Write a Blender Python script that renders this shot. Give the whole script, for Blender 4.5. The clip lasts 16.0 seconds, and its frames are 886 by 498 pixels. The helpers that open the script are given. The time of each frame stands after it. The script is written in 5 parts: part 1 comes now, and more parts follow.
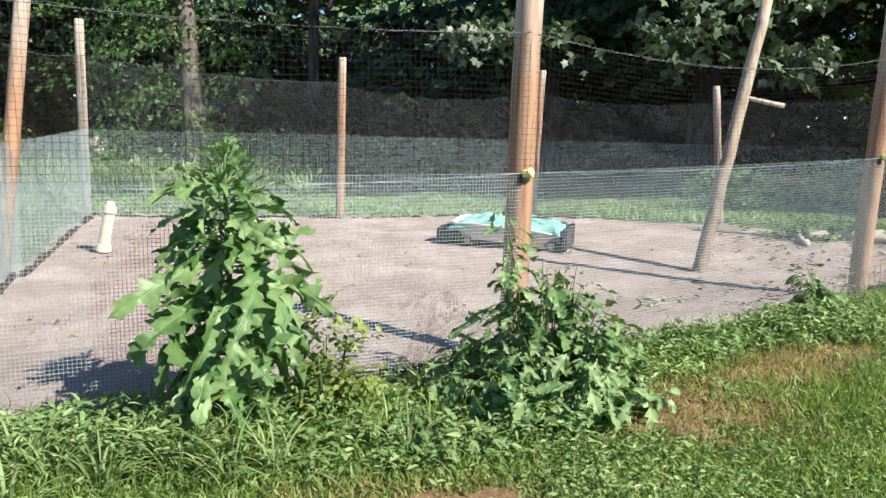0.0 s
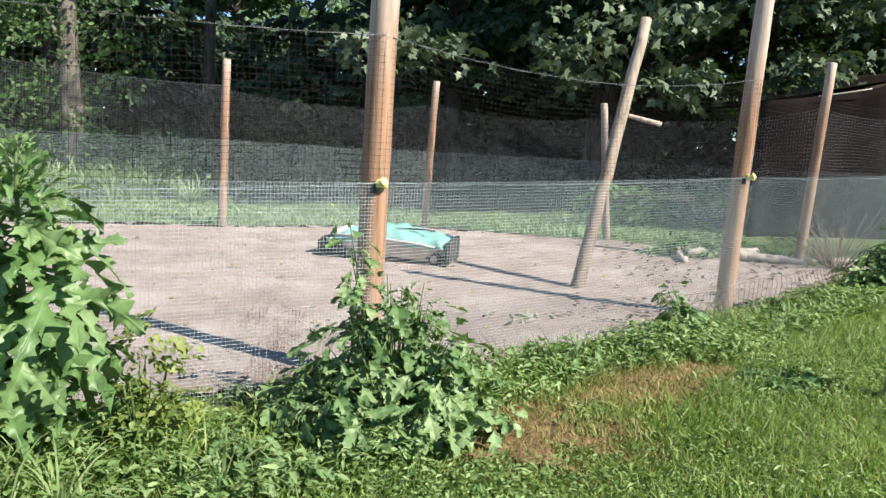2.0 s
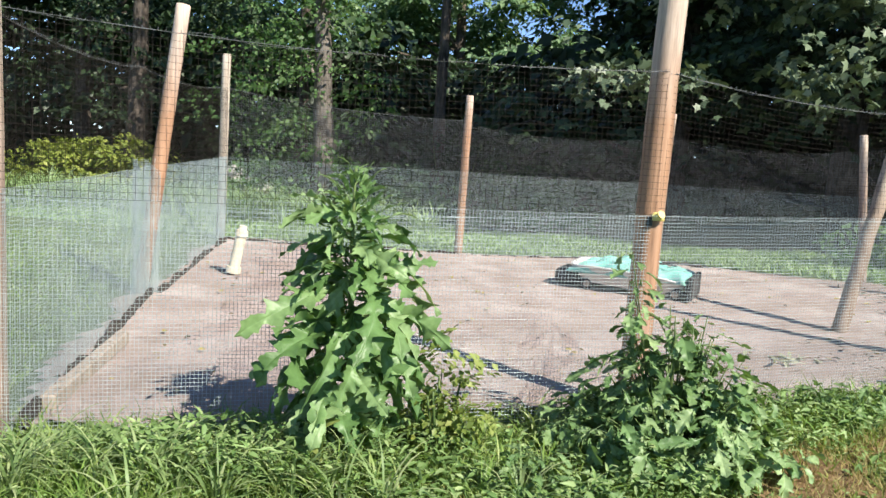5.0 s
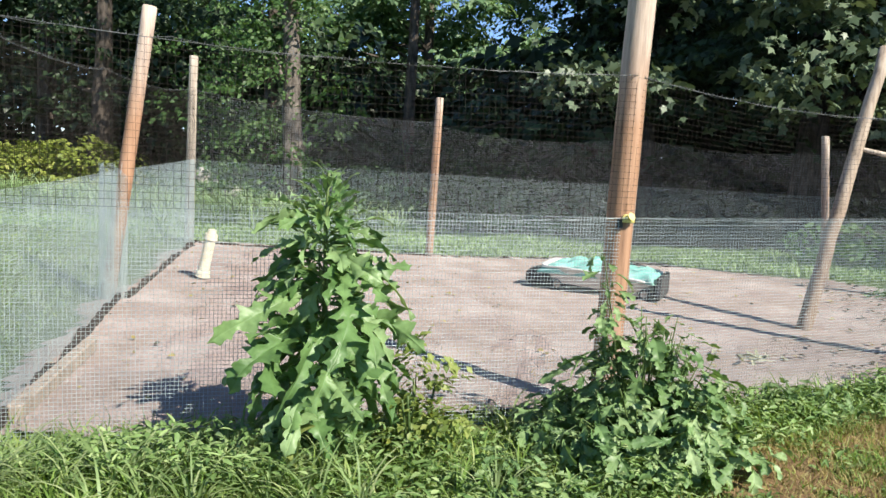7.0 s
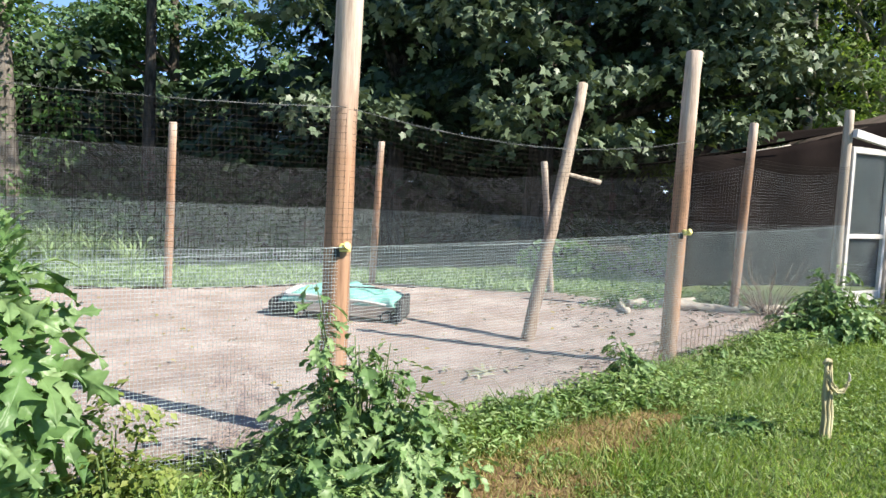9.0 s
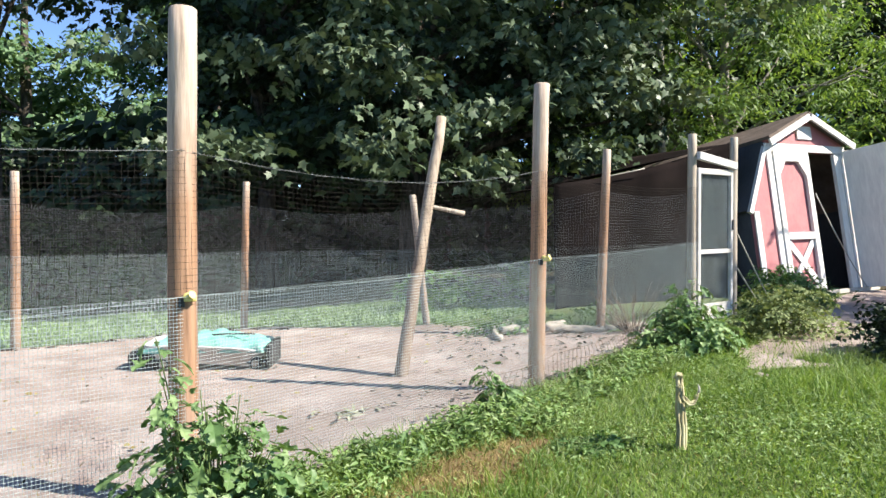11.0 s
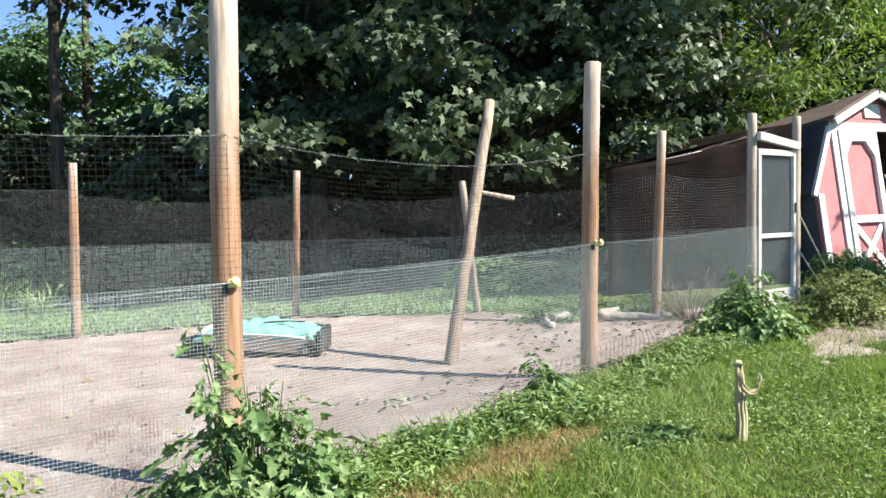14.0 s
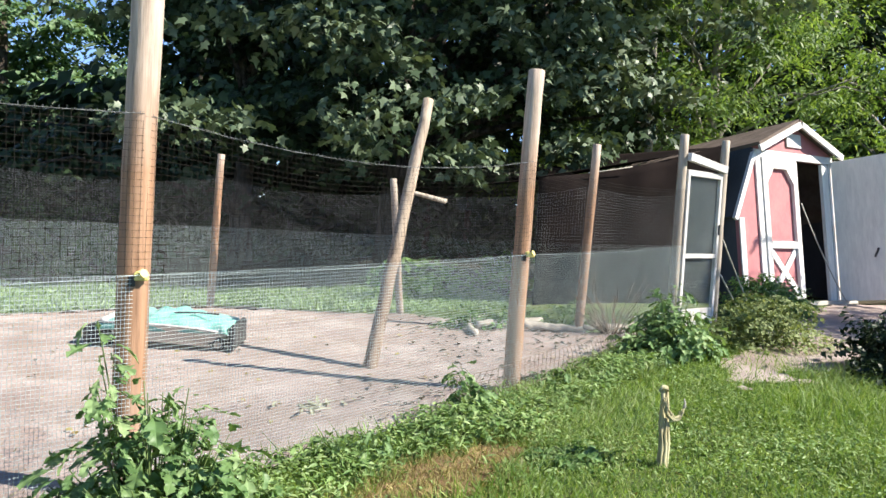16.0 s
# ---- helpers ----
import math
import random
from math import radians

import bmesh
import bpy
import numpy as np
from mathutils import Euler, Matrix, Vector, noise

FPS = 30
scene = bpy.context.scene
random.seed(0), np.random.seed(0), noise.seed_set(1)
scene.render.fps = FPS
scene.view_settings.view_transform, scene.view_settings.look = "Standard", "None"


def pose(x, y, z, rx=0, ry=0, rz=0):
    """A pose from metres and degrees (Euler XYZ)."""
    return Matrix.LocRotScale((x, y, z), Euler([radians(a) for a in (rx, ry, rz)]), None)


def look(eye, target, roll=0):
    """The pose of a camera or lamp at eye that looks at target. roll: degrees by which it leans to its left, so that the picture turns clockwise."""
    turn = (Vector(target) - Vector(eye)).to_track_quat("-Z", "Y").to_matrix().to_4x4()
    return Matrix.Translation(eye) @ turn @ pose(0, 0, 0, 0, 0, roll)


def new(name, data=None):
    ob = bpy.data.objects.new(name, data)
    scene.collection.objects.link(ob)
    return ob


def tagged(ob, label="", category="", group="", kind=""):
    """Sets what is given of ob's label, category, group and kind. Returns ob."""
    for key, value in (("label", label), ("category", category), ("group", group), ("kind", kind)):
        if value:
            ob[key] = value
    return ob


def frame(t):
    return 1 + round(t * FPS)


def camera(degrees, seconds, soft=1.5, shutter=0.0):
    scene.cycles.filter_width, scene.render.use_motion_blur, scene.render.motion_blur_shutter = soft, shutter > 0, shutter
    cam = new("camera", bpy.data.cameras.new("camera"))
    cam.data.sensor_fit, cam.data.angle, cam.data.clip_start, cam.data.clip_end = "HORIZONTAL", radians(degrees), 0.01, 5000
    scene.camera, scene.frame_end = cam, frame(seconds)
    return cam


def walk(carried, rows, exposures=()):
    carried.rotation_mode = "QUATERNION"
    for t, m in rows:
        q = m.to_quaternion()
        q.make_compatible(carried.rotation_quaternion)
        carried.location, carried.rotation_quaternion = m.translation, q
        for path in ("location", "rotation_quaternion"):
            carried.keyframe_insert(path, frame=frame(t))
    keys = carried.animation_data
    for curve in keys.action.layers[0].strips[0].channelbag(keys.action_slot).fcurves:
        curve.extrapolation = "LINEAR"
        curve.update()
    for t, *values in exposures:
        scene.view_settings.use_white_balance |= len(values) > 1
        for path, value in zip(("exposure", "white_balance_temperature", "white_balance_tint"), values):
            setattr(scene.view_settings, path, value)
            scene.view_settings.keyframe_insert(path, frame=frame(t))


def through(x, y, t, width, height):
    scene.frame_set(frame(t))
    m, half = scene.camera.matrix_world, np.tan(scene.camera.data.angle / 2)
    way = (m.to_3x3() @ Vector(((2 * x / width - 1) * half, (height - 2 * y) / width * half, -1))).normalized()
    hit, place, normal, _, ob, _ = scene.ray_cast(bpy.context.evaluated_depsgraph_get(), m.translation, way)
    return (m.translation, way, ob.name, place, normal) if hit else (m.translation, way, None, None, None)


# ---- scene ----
cam = camera(60.0, 16.0)
PATH = [
    (0, (0.403, 0.161, 1.163), (0.294, 2.129, 0.825), 1.5),
    (0.5, (0.453, 0.212, 1.152), (0.371, 2.182, 0.816), 1.0),
    (1, (0.549, 0.26, 1.158), (0.568, 2.237, 0.858), 2.0),
    (1.5, (0.634, 0.317, 1.157), (0.705, 2.292, 0.85), 2.7),
    (2, (0.677, 0.349, 1.155), (0.791, 2.323, 0.855), 3.4),
    (2.5, (0.699, 0.352, 1.161), (0.75, 2.332, 0.884), 2.6),
    (3, (0.652, 0.36, 1.168), (0.661, 2.341, 0.896), 4.2),
    (3.5, (0.578, 0.317, 1.154), (0.613, 2.301, 0.902), 3.3),
    (4, (0.494, 0.264, 1.147), (0.392, 2.246, 0.897), 3.4),
    (4.5, (0.4, 0.218, 1.139), (0.083, 2.178, 0.898), 3.8),
    (4.7, (0.383, 0.201, 1.141), (-0.027, 2.143, 0.891), 3.5),
    (6.8, (0.345, 0.201, 1.149), (-0.034, 2.149, 0.901), 3.6),
    (7, (0.356, 0.193, 1.154), (0.023, 2.15, 0.911), 3.3),
    (7.5, (0.394, 0.21, 1.151), (0.194, 2.184, 0.9), 3.2),
    (8, (0.43, 0.221, 1.158), (0.379, 2.204, 0.905), 4.0),
    (8.5, (0.489, 0.225, 1.174), (0.566, 2.214, 0.977), 3.6),
    (9, (0.566, 0.228, 1.2), (0.832, 2.204, 1.046), 2.6),
    (9.5, (0.618, 0.236, 1.213), (1.0, 2.195, 1.092), 1.8),
    (10, (0.664, 0.247, 1.226), (1.142, 2.187, 1.134), 1.0),
    (10.2, (0.673, 0.244, 1.223), (1.176, 2.178, 1.146), 0.4),
    (12.3, (0.786, 0.248, 1.22), (1.38, 2.158, 1.175), 0),
    (12.5, (0.789, 0.251, 1.227), (1.377, 2.163, 1.191), 0.2),
    (13, (0.797, 0.275, 1.22), (1.323, 2.204, 1.164), -0.2),
    (13.5, (0.79, 0.288, 1.214), (1.273, 2.228, 1.172), -0.2),
    (14, (0.774, 0.326, 1.194), (1.195, 2.279, 1.105), -1.0),
    (14.5, (0.789, 0.367, 1.211), (1.313, 2.296, 1.211), 0.7),
    (15, (0.766, 0.429, 1.226), (1.368, 2.336, 1.206), 1.5),
    (15.5, (0.77, 0.477, 1.231), (1.427, 2.365, 1.159), 3.0),
    (16, (0.785, 0.51, 1.232), (1.398, 2.412, 1.136), 3.2),
]
walk(cam, [(t, look(eye, target, roll)) for t, eye, target, roll in PATH], exposures=[(0, 1.10), (4, 1.10), (7, 1.03), (8, 1.09), (9.5, 1.24), (12, 1.27), (16, 1.27)])

# ---- sky, sun ----
SUN = Vector((0.84 * math.cos(radians(41)), -0.54 * math.cos(radians(41)), math.sin(radians(41)))).normalized()
world = bpy.data.worlds.new("sky")
scene.world = world
world.use_nodes = True
wn = world.node_tree
sky = wn.nodes.new("ShaderNodeTexSky")
sky.sky_type = "NISHITA"
sky.sun_disc = False
sky.sun_elevation = math.asin(SUN.z)
sky.sun_rotation = math.atan2(SUN.x, SUN.y)
sky.air_density, sky.dust_density, sky.ozone_density = 0.5, 0.0, 3.5
wn.links.new(sky.outputs[0], wn.nodes["Background"].inputs[0])
wn.nodes["Background"].inputs[1].default_value = 0.118
sun_data = bpy.data.lights.new("sun", "SUN")
sun_data.energy, sun_data.angle, sun_data.color = 5.0, radians(0.53), (1.0, 0.93, 0.82)
sun = new("sun", sun_data)
sun.matrix_world = look(SUN * 60, (0, 0, 0))


# ---- materials ----
def ramp(nt, fac, stops):
    r = nt.nodes.new("ShaderNodeValToRGB")
    while len(r.color_ramp.elements) < len(stops):
        r.color_ramp.elements.new(0.5)
    for e, (p, c) in zip(r.color_ramp.elements, stops):
        e.position, e.color = p, (*c, 1)
    nt.links.new(fac, r.inputs[0])
    return r.outputs[0]


def noise_tex(nt, vec, scale, detail=4.0, rough=0.6):
    n = nt.nodes.new("ShaderNodeTexNoise")
    n.inputs["Scale"].default_value, n.inputs["Detail"].default_value, n.inputs["Roughness"].default_value = scale, detail, rough
    if vec is not None:
        nt.links.new(vec, n.inputs["Vector"])
    return n.outputs["Fac"]


def mix_col(nt, fac, a, b, mode="MIX"):
    m = nt.nodes.new("ShaderNodeMix")
    m.data_type, m.blend_type = "RGBA", mode
    for socket, value in ((m.inputs[0], fac), (m.inputs[6], a), (m.inputs[7], b)):
        if isinstance(value, (int, float)):
            socket.default_value = value
        elif isinstance(value, tuple):
            socket.default_value = (*value, 1)
        else:
            nt.links.new(value, socket)
    return m.outputs[2]


def base_mat(name):
    m = bpy.data.materials.new(name)
    m.use_nodes = True
    nt = m.node_tree
    return m, nt, nt.nodes["Principled BSDF"], nt.nodes.new("ShaderNodeTexCoord").outputs["Object"]


def stretched(nt, vec, s):
    mp = nt.nodes.new("ShaderNodeMapping")
    mp.inputs["Scale"].default_value = s
    nt.links.new(vec, mp.inputs["Vector"])
    return mp.outputs[0]


def bump(nt, bsdf, height, strength, dist):
    b = nt.nodes.new("ShaderNodeBump")
    b.inputs["Strength"].default_value, b.inputs["Distance"].default_value = strength, dist
    nt.links.new(height, b.inputs["Height"])
    nt.links.new(b.outputs[0], bsdf.inputs["Normal"])


def surface(name, stops, scale, rough=0.7, fine=None, stretch=(1, 1, 1), bump_d=0.0, metal=0.0, stain=None, stain_scale=1.0, spec=0.5):
    """A two-scale mottled surface: large patches through a ramp, fine grain in the relief and in the tone."""
    m, nt, b, co = base_mat(name)
    v = stretched(nt, co, stretch)
    col = ramp(nt, noise_tex(nt, v, scale), stops)
    grain = noise_tex(nt, v, fine or scale * 8, 6.0, 0.7)
    col = mix_col(nt, 0.35, col, ramp(nt, grain, [(0.3, (0.35, 0.35, 0.35)), (0.7, (1, 1, 1))]), "MULTIPLY")
    if stain:
        mask = ramp(nt, noise_tex(nt, co, stain_scale, 5.0, 0.65), [(0.45, (0, 0, 0)), (0.68, (1, 1, 1))])
        col = mix_col(nt, mask, col, stain)
    nt.links.new(col, b.inputs["Base Color"])
    b.inputs["Roughness"].default_value, b.inputs["Metallic"].default_value = rough, metal
    b.inputs["Specular IOR Level"].default_value = spec
    if bump_d:
        bump(nt, b, grain, 0.8, bump_d)
    return m


def leafy(name, dark, mid, light, rough=0.5, through=0.3, patch=0.6, crinkle=0.0):
    """Leaves: each one takes its own tone, light passes partly through them."""
    m, nt, b, co = base_mat(name)
    add = nt.nodes.new("ShaderNodeMath")
    add.operation = "ADD"
    nt.links.new(nt.nodes.new("ShaderNodeNewGeometry").outputs["Random Per Island"], add.inputs[0])
    nt.links.new(nt.nodes.new("ShaderNodeObjectInfo").outputs["Random"], add.inputs[1])
    one = nt.nodes.new("ShaderNodeMath")
    one.operation = "FRACT"
    nt.links.new(add.outputs[0], one.inputs[0])
    rnd = one.outputs[0]
    col = ramp(nt, rnd, [(0.0, dark), (0.55, mid), (1.0, light)])
    big = ramp(nt, noise_tex(nt, co, patch, 3.0), [(0.35, (0.62, 0.66, 0.6)), (0.65, (1, 1, 1))])
    col = mix_col(nt, 1.0, col, big, "MULTIPLY")
    vein = noise_tex(nt, co, 60.0, 3.0)
    col = mix_col(nt, 0.25, col, ramp(nt, vein, [(0.35, (0.55, 0.6, 0.5)), (0.65, (1, 1, 1))]), "MULTIPLY")
    nt.links.new(col, b.inputs["Base Color"])
    b.inputs["Roughness"].default_value = rough
    b.inputs["Specular IOR Level"].default_value = 0.35
    if crinkle:
        bump(nt, b, noise_tex(nt, co, 34.0, 3.0), 0.5, crinkle)
    tr = nt.nodes.new("ShaderNodeBsdfTranslucent")
    nt.links.new(mix_col(nt, 1.0, col, (1.0, 1.0, 0.45), "MULTIPLY"), tr.inputs["Color"])
    mx = nt.nodes.new("ShaderNodeMixShader")
    mx.inputs[0].default_value = through
    nt.links.new(b.outputs[0], mx.inputs[1])
    nt.links.new(tr.outputs[0], mx.inputs[2])
    nt.links.new(mx.outputs[0], nt.nodes["Material Output"].inputs["Surface"])
    return m


def weathered_post(name, low, high, z_mid):
    """Treated pine: warm below, bleached above, with long grain, cracks and a few knots."""
    m, nt, b, co = base_mat(name)
    sep = nt.nodes.new("ShaderNodeSeparateXYZ")
    nt.links.new(co, sep.inputs[0])
    grain = noise_tex(nt, stretched(nt, co, (34, 34, 1.6)), 1.0, 6.0, 0.7)
    blot = noise_tex(nt, co, 5.0, 3.0)
    add = nt.nodes.new("ShaderNodeMath")
    add.operation = "MULTIPLY_ADD"
    nt.links.new(blot, add.inputs[0])
    add.inputs[1].default_value = 0.5
    nt.links.new(sep.outputs[2], add.inputs[2])
    hi = nt.nodes.new("ShaderNodeMapRange")
    hi.inputs[1].default_value, hi.inputs[2].default_value = z_mid, z_mid + 0.55
    nt.links.new(add.outputs[0], hi.inputs[0])
    col = mix_col(nt, hi.outputs[0], low, high)
    col = mix_col(nt, 0.8, col, ramp(nt, grain, [(0.30, (0.20, 0.15, 0.13)), (0.52, (0.78, 0.73, 0.69)), (0.68, (1, 1, 1))]), "MULTIPLY")
    grey = ramp(nt, noise_tex(nt, stretched(nt, co, (9, 9, 1.2)), 1.0, 3.0), [(0.5, (0, 0, 0)), (0.75, (0.55, 0.55, 0.55))])
    col = mix_col(nt, grey, col, (0.33, 0.29, 0.26))
    nt.links.new(col, b.inputs["Base Color"])
    b.inputs["Roughness"].default_value = 0.8
    bump(nt, b, grain, 0.7, 0.004)
    return m


M_POST = weathered_post("treated_pine", (0.395, 0.235, 0.142), (0.60, 0.49, 0.40), 1.5)
M_POST_OLD = weathered_post("weathered_pine", (0.36, 0.27, 0.21), (0.47, 0.41, 0.34), 1.2)
M_POLE = weathered_post("barkless_pole", (0.27, 0.205, 0.155), (0.42, 0.35, 0.27), 0.9)
M_POST_GREY = weathered_post("grey_pine", (0.42, 0.37, 0.31), (0.52, 0.46, 0.38), 1.0)
M_WIRE = surface("galvanised_wire", [(0.3, (0.33, 0.41, 0.42)), (0.7, (0.50, 0.58, 0.58))], 6, rough=0.42, metal=0.3)
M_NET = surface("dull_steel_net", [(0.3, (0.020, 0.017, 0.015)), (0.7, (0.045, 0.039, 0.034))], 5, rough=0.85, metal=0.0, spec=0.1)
# Same net on the back fence, painted paler for sun caught on its wires.
M_NET_LIT = surface("sunlit_steel_net", [(0.3, (0.13, 0.14, 0.15)), (0.7, (0.30, 0.32, 0.34))], 3, rough=0.6, metal=0.1)
M_SELVAGE = surface("net_selvage", [(0.3, (0.07, 0.075, 0.075)), (0.7, (0.17, 0.18, 0.18))], 30, rough=0.5, metal=0.2)
M_RUST = surface("rusty_wire", [(0.3, (0.16, 0.12, 0.09)), (0.7, (0.30, 0.24, 0.19))], 9, rough=0.7, metal=0.2)
M_YELLOW = surface("yellow_plastic", [(0.3, (0.70, 0.58, 0.16)), (0.7, (0.82, 0.72, 0.28))], 20, rough=0.4)
M_BLACK = surface("black_plastic", [(0.3, (0.02, 0.02, 0.022)), (0.7, (0.05, 0.05, 0.05))], 14, rough=0.5)
M_DIRT = surface("bare_dirt", [(0.3, (0.31, 0.24, 0.215)), (0.5, (0.42, 0.345, 0.315)), (0.7, (0.52, 0.445, 0.415))], 1.6, rough=0.95, fine=28, bump_d=0.02, stain=(0.30, 0.235, 0.20), stain_scale=2.6, spec=0.2)
M_SOIL = surface("turf_soil", [(0.3, (0.08, 0.12, 0.036)), (0.55, (0.125, 0.175, 0.055)), (0.75, (0.18, 0.20, 0.085))], 1.4, rough=0.95, fine=40, bump_d=0.03, spec=0.15)
M_DRY = surface("dry_turf", [(0.3, (0.17, 0.105, 0.055)), (0.7, (0.30, 0.205, 0.11))], 9, rough=0.95, fine=60, bump_d=0.015, spec=0.15)
M_LITTER = surface("leaf_litter", [(0.3, (0.05, 0.045, 0.03)), (0.7, (0.10, 0.085, 0.055))], 2.0, rough=0.95, fine=30, bump_d=0.03, spec=0.15)
M_BARK = surface("grey_bark", [(0.35, (0.045, 0.037, 0.03)), (0.65, (0.17, 0.14, 0.115))], 16, rough=0.95, fine=55, stretch=(1, 1, 0.22), bump_d=0.05, spec=0.2)
M_BARK_PALE = surface("pale_bark", [(0.3, (0.20, 0.18, 0.15)), (0.7, (0.38, 0.35, 0.30))], 6, rough=0.9, fine=30, stretch=(1, 1, 0.3), bump_d=0.02, spec=0.2)
M_BARK_GREY = surface("mid_grey_bark", [(0.35, (0.08, 0.07, 0.06)), (0.65, (0.24, 0.21, 0.18))], 12, rough=0.95, fine=45, stretch=(1, 1, 0.3), bump_d=0.03, spec=0.2)
M_GATE = surface("worn_white_paint", [(0.3, (0.50, 0.48, 0.46)), (0.7, (0.68, 0.66, 0.64))], 5, rough=0.7, fine=40, bump_d=0.003, stain=(0.40, 0.37, 0.33), stain_scale=4)
M_RED = surface("barn_red_paint", [(0.3, (0.40, 0.13, 0.14)), (0.7, (0.48, 0.19, 0.195))], 3, rough=0.75, fine=50, stretch=(1, 1, 0.3), bump_d=0.003, stain=(0.44, 0.18, 0.175), stain_scale=3.0)
M_WHITE = surface("white_paint", [(0.3, (0.66, 0.645, 0.635)), (0.7, (0.78, 0.765, 0.76))], 4, rough=0.6, fine=40, bump_d=0.002, stain=(0.55, 0.52, 0.46), stain_scale=2.4)
M_DOOR_IN = surface("pale_door_face", [(0.3, (0.80, 0.77, 0.71)), (0.7, (0.87, 0.84, 0.78))], 1.5, rough=0.75, fine=20, stretch=(1, 1, 0.2), bump_d=0.003)
M_SHINGLE = surface("brown_shingle", [(0.3, (0.11, 0.085, 0.07)), (0.7, (0.20, 0.16, 0.135))], 5, rough=0.95, fine=60, bump_d=0.006, spec=0.2)
M_TARP = surface("dark_shade_cloth", [(0.3, (0.010, 0.008, 0.0075)), (0.7, (0.020, 0.015, 0.014))], 2, rough=1.0, fine=60, bump_d=0.004, spec=0.03)
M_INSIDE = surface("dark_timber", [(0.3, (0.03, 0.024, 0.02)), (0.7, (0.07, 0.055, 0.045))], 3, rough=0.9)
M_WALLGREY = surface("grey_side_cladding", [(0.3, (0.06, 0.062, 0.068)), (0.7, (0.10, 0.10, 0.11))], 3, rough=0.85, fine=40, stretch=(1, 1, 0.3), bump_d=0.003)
M_TEAL = surface("teal_plastic", [(0.3, (0.14, 0.40, 0.345)), (0.7, (0.24, 0.52, 0.455))], 5, rough=0.6, stain=(0.27, 0.48, 0.42), stain_scale=6)
M_TUB = surface("bleached_tub", [(0.3, (0.58, 0.58, 0.56)), (0.7, (0.74, 0.74, 0.72))], 5, rough=0.6, stain=(0.42, 0.39, 0.35), stain_scale=5)
M_PVC = surface("cream_plastic_pipe", [(0.3, (0.62, 0.58, 0.44)), (0.7, (0.74, 0.70, 0.56))], 8, rough=0.5, stain=(0.50, 0.43, 0.30), stain_scale=9)
M_STICK = surface("peeled_stick", [(0.35, (0.26, 0.22, 0.11)), (0.6, (0.54, 0.50, 0.30))], 24, rough=0.8, fine=80, stretch=(1, 1, 0.15), bump_d=0.004)
M_ROPE = surface("pale_rope", [(0.3, (0.36, 0.33, 0.27)), (0.7, (0.60, 0.57, 0.50))], 40, rough=0.85)
M_WOODCUT = surface("old_plank", [(0.3, (0.36, 0.32, 0.27)), (0.7, (0.55, 0.50, 0.43))], 6, rough=0.9, fine=50, stretch=(0.2, 1, 1), bump_d=0.004)
M_STONE = surface("pale_stone", [(0.3, (0.38, 0.35, 0.31)), (0.7, (0.55, 0.52, 0.47))], 8, rough=0.9, bump_d=0.01)
M_GRASS = leafy("grass", (0.135, 0.245, 0.05), (0.285, 0.43, 0.105), (0.47, 0.56, 0.22), rough=0.5, through=0.45, patch=2.2)
M_STRAW = leafy("straw", (0.27, 0.20, 0.075), (0.40, 0.33, 0.13), (0.50, 0.44, 0.21), rough=0.7, through=0.2, patch=3)
M_WEED = leafy("weed_leaf", (0.115, 0.22, 0.068), (0.18, 0.315, 0.105), (0.265, 0.39, 0.155), rough=0.55, through=0.33, patch=5)
M_THISTLE = leafy("tall_weed_leaf", (0.11, 0.215, 0.068), (0.20, 0.33, 0.122), (0.32, 0.445, 0.21), rough=0.42, through=0.33, patch=14, crinkle=0.004)
M_HERB = leafy("herb_leaf", (0.155, 0.27, 0.085), (0.285, 0.42, 0.155), (0.44, 0.55, 0.26), rough=0.5, through=0.33, patch=3, crinkle=0.004)
# Lawn grass paled: the veil of the wire cloth is put into the colour.
M_FARLAWN = leafy("far_lawn_grass", (0.24, 0.37, 0.16), (0.38, 0.53, 0.26), (0.50, 0.62, 0.37), rough=0.5, through=0.35, patch=1.0)
M_PALEGRASS = leafy("pale_grass", (0.18, 0.28, 0.105), (0.32, 0.43, 0.18), (0.50, 0.56, 0.30), rough=0.5, through=0.4, patch=4)
M_BROAD = leafy("broad_weed_leaf", (0.13, 0.235, 0.085), (0.225, 0.35, 0.14), (0.35, 0.47, 0.225), rough=0.45, through=0.30, patch=4, crinkle=0.004)
M_STEM = leafy("green_stem", (0.10, 0.16, 0.05), (0.14, 0.20, 0.06), (0.18, 0.24, 0.09), rough=0.5, through=0.1)
# Shaded and sunlit copies of one maple leaf; the light is in the colour.
M_MAPLE = leafy("shaded_maple_leaf", (0.020, 0.040, 0.017), (0.040, 0.072, 0.031), (0.075, 0.120, 0.056), rough=0.48, through=0.12)
M_MAPLE_LIT = leafy("sunlit_maple_leaf", (0.08, 0.12, 0.07), (0.14, 0.19, 0.115), (0.22, 0.27, 0.175), rough=0.45, through=0.15)
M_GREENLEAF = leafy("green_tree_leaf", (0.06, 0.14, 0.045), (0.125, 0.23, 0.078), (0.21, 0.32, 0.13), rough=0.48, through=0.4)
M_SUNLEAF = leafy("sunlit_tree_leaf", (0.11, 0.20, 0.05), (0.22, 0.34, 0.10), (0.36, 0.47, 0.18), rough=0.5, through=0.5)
M_BLUELEAF = leafy("far_tree_leaf", (0.10, 0.20, 0.10), (0.19, 0.31, 0.16), (0.30, 0.42, 0.24), rough=0.45, through=0.4)
# Scrub leaf darkened: the wood's shade is put into its colour.
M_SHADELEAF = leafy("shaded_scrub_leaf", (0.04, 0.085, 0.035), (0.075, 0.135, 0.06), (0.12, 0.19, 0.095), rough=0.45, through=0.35)
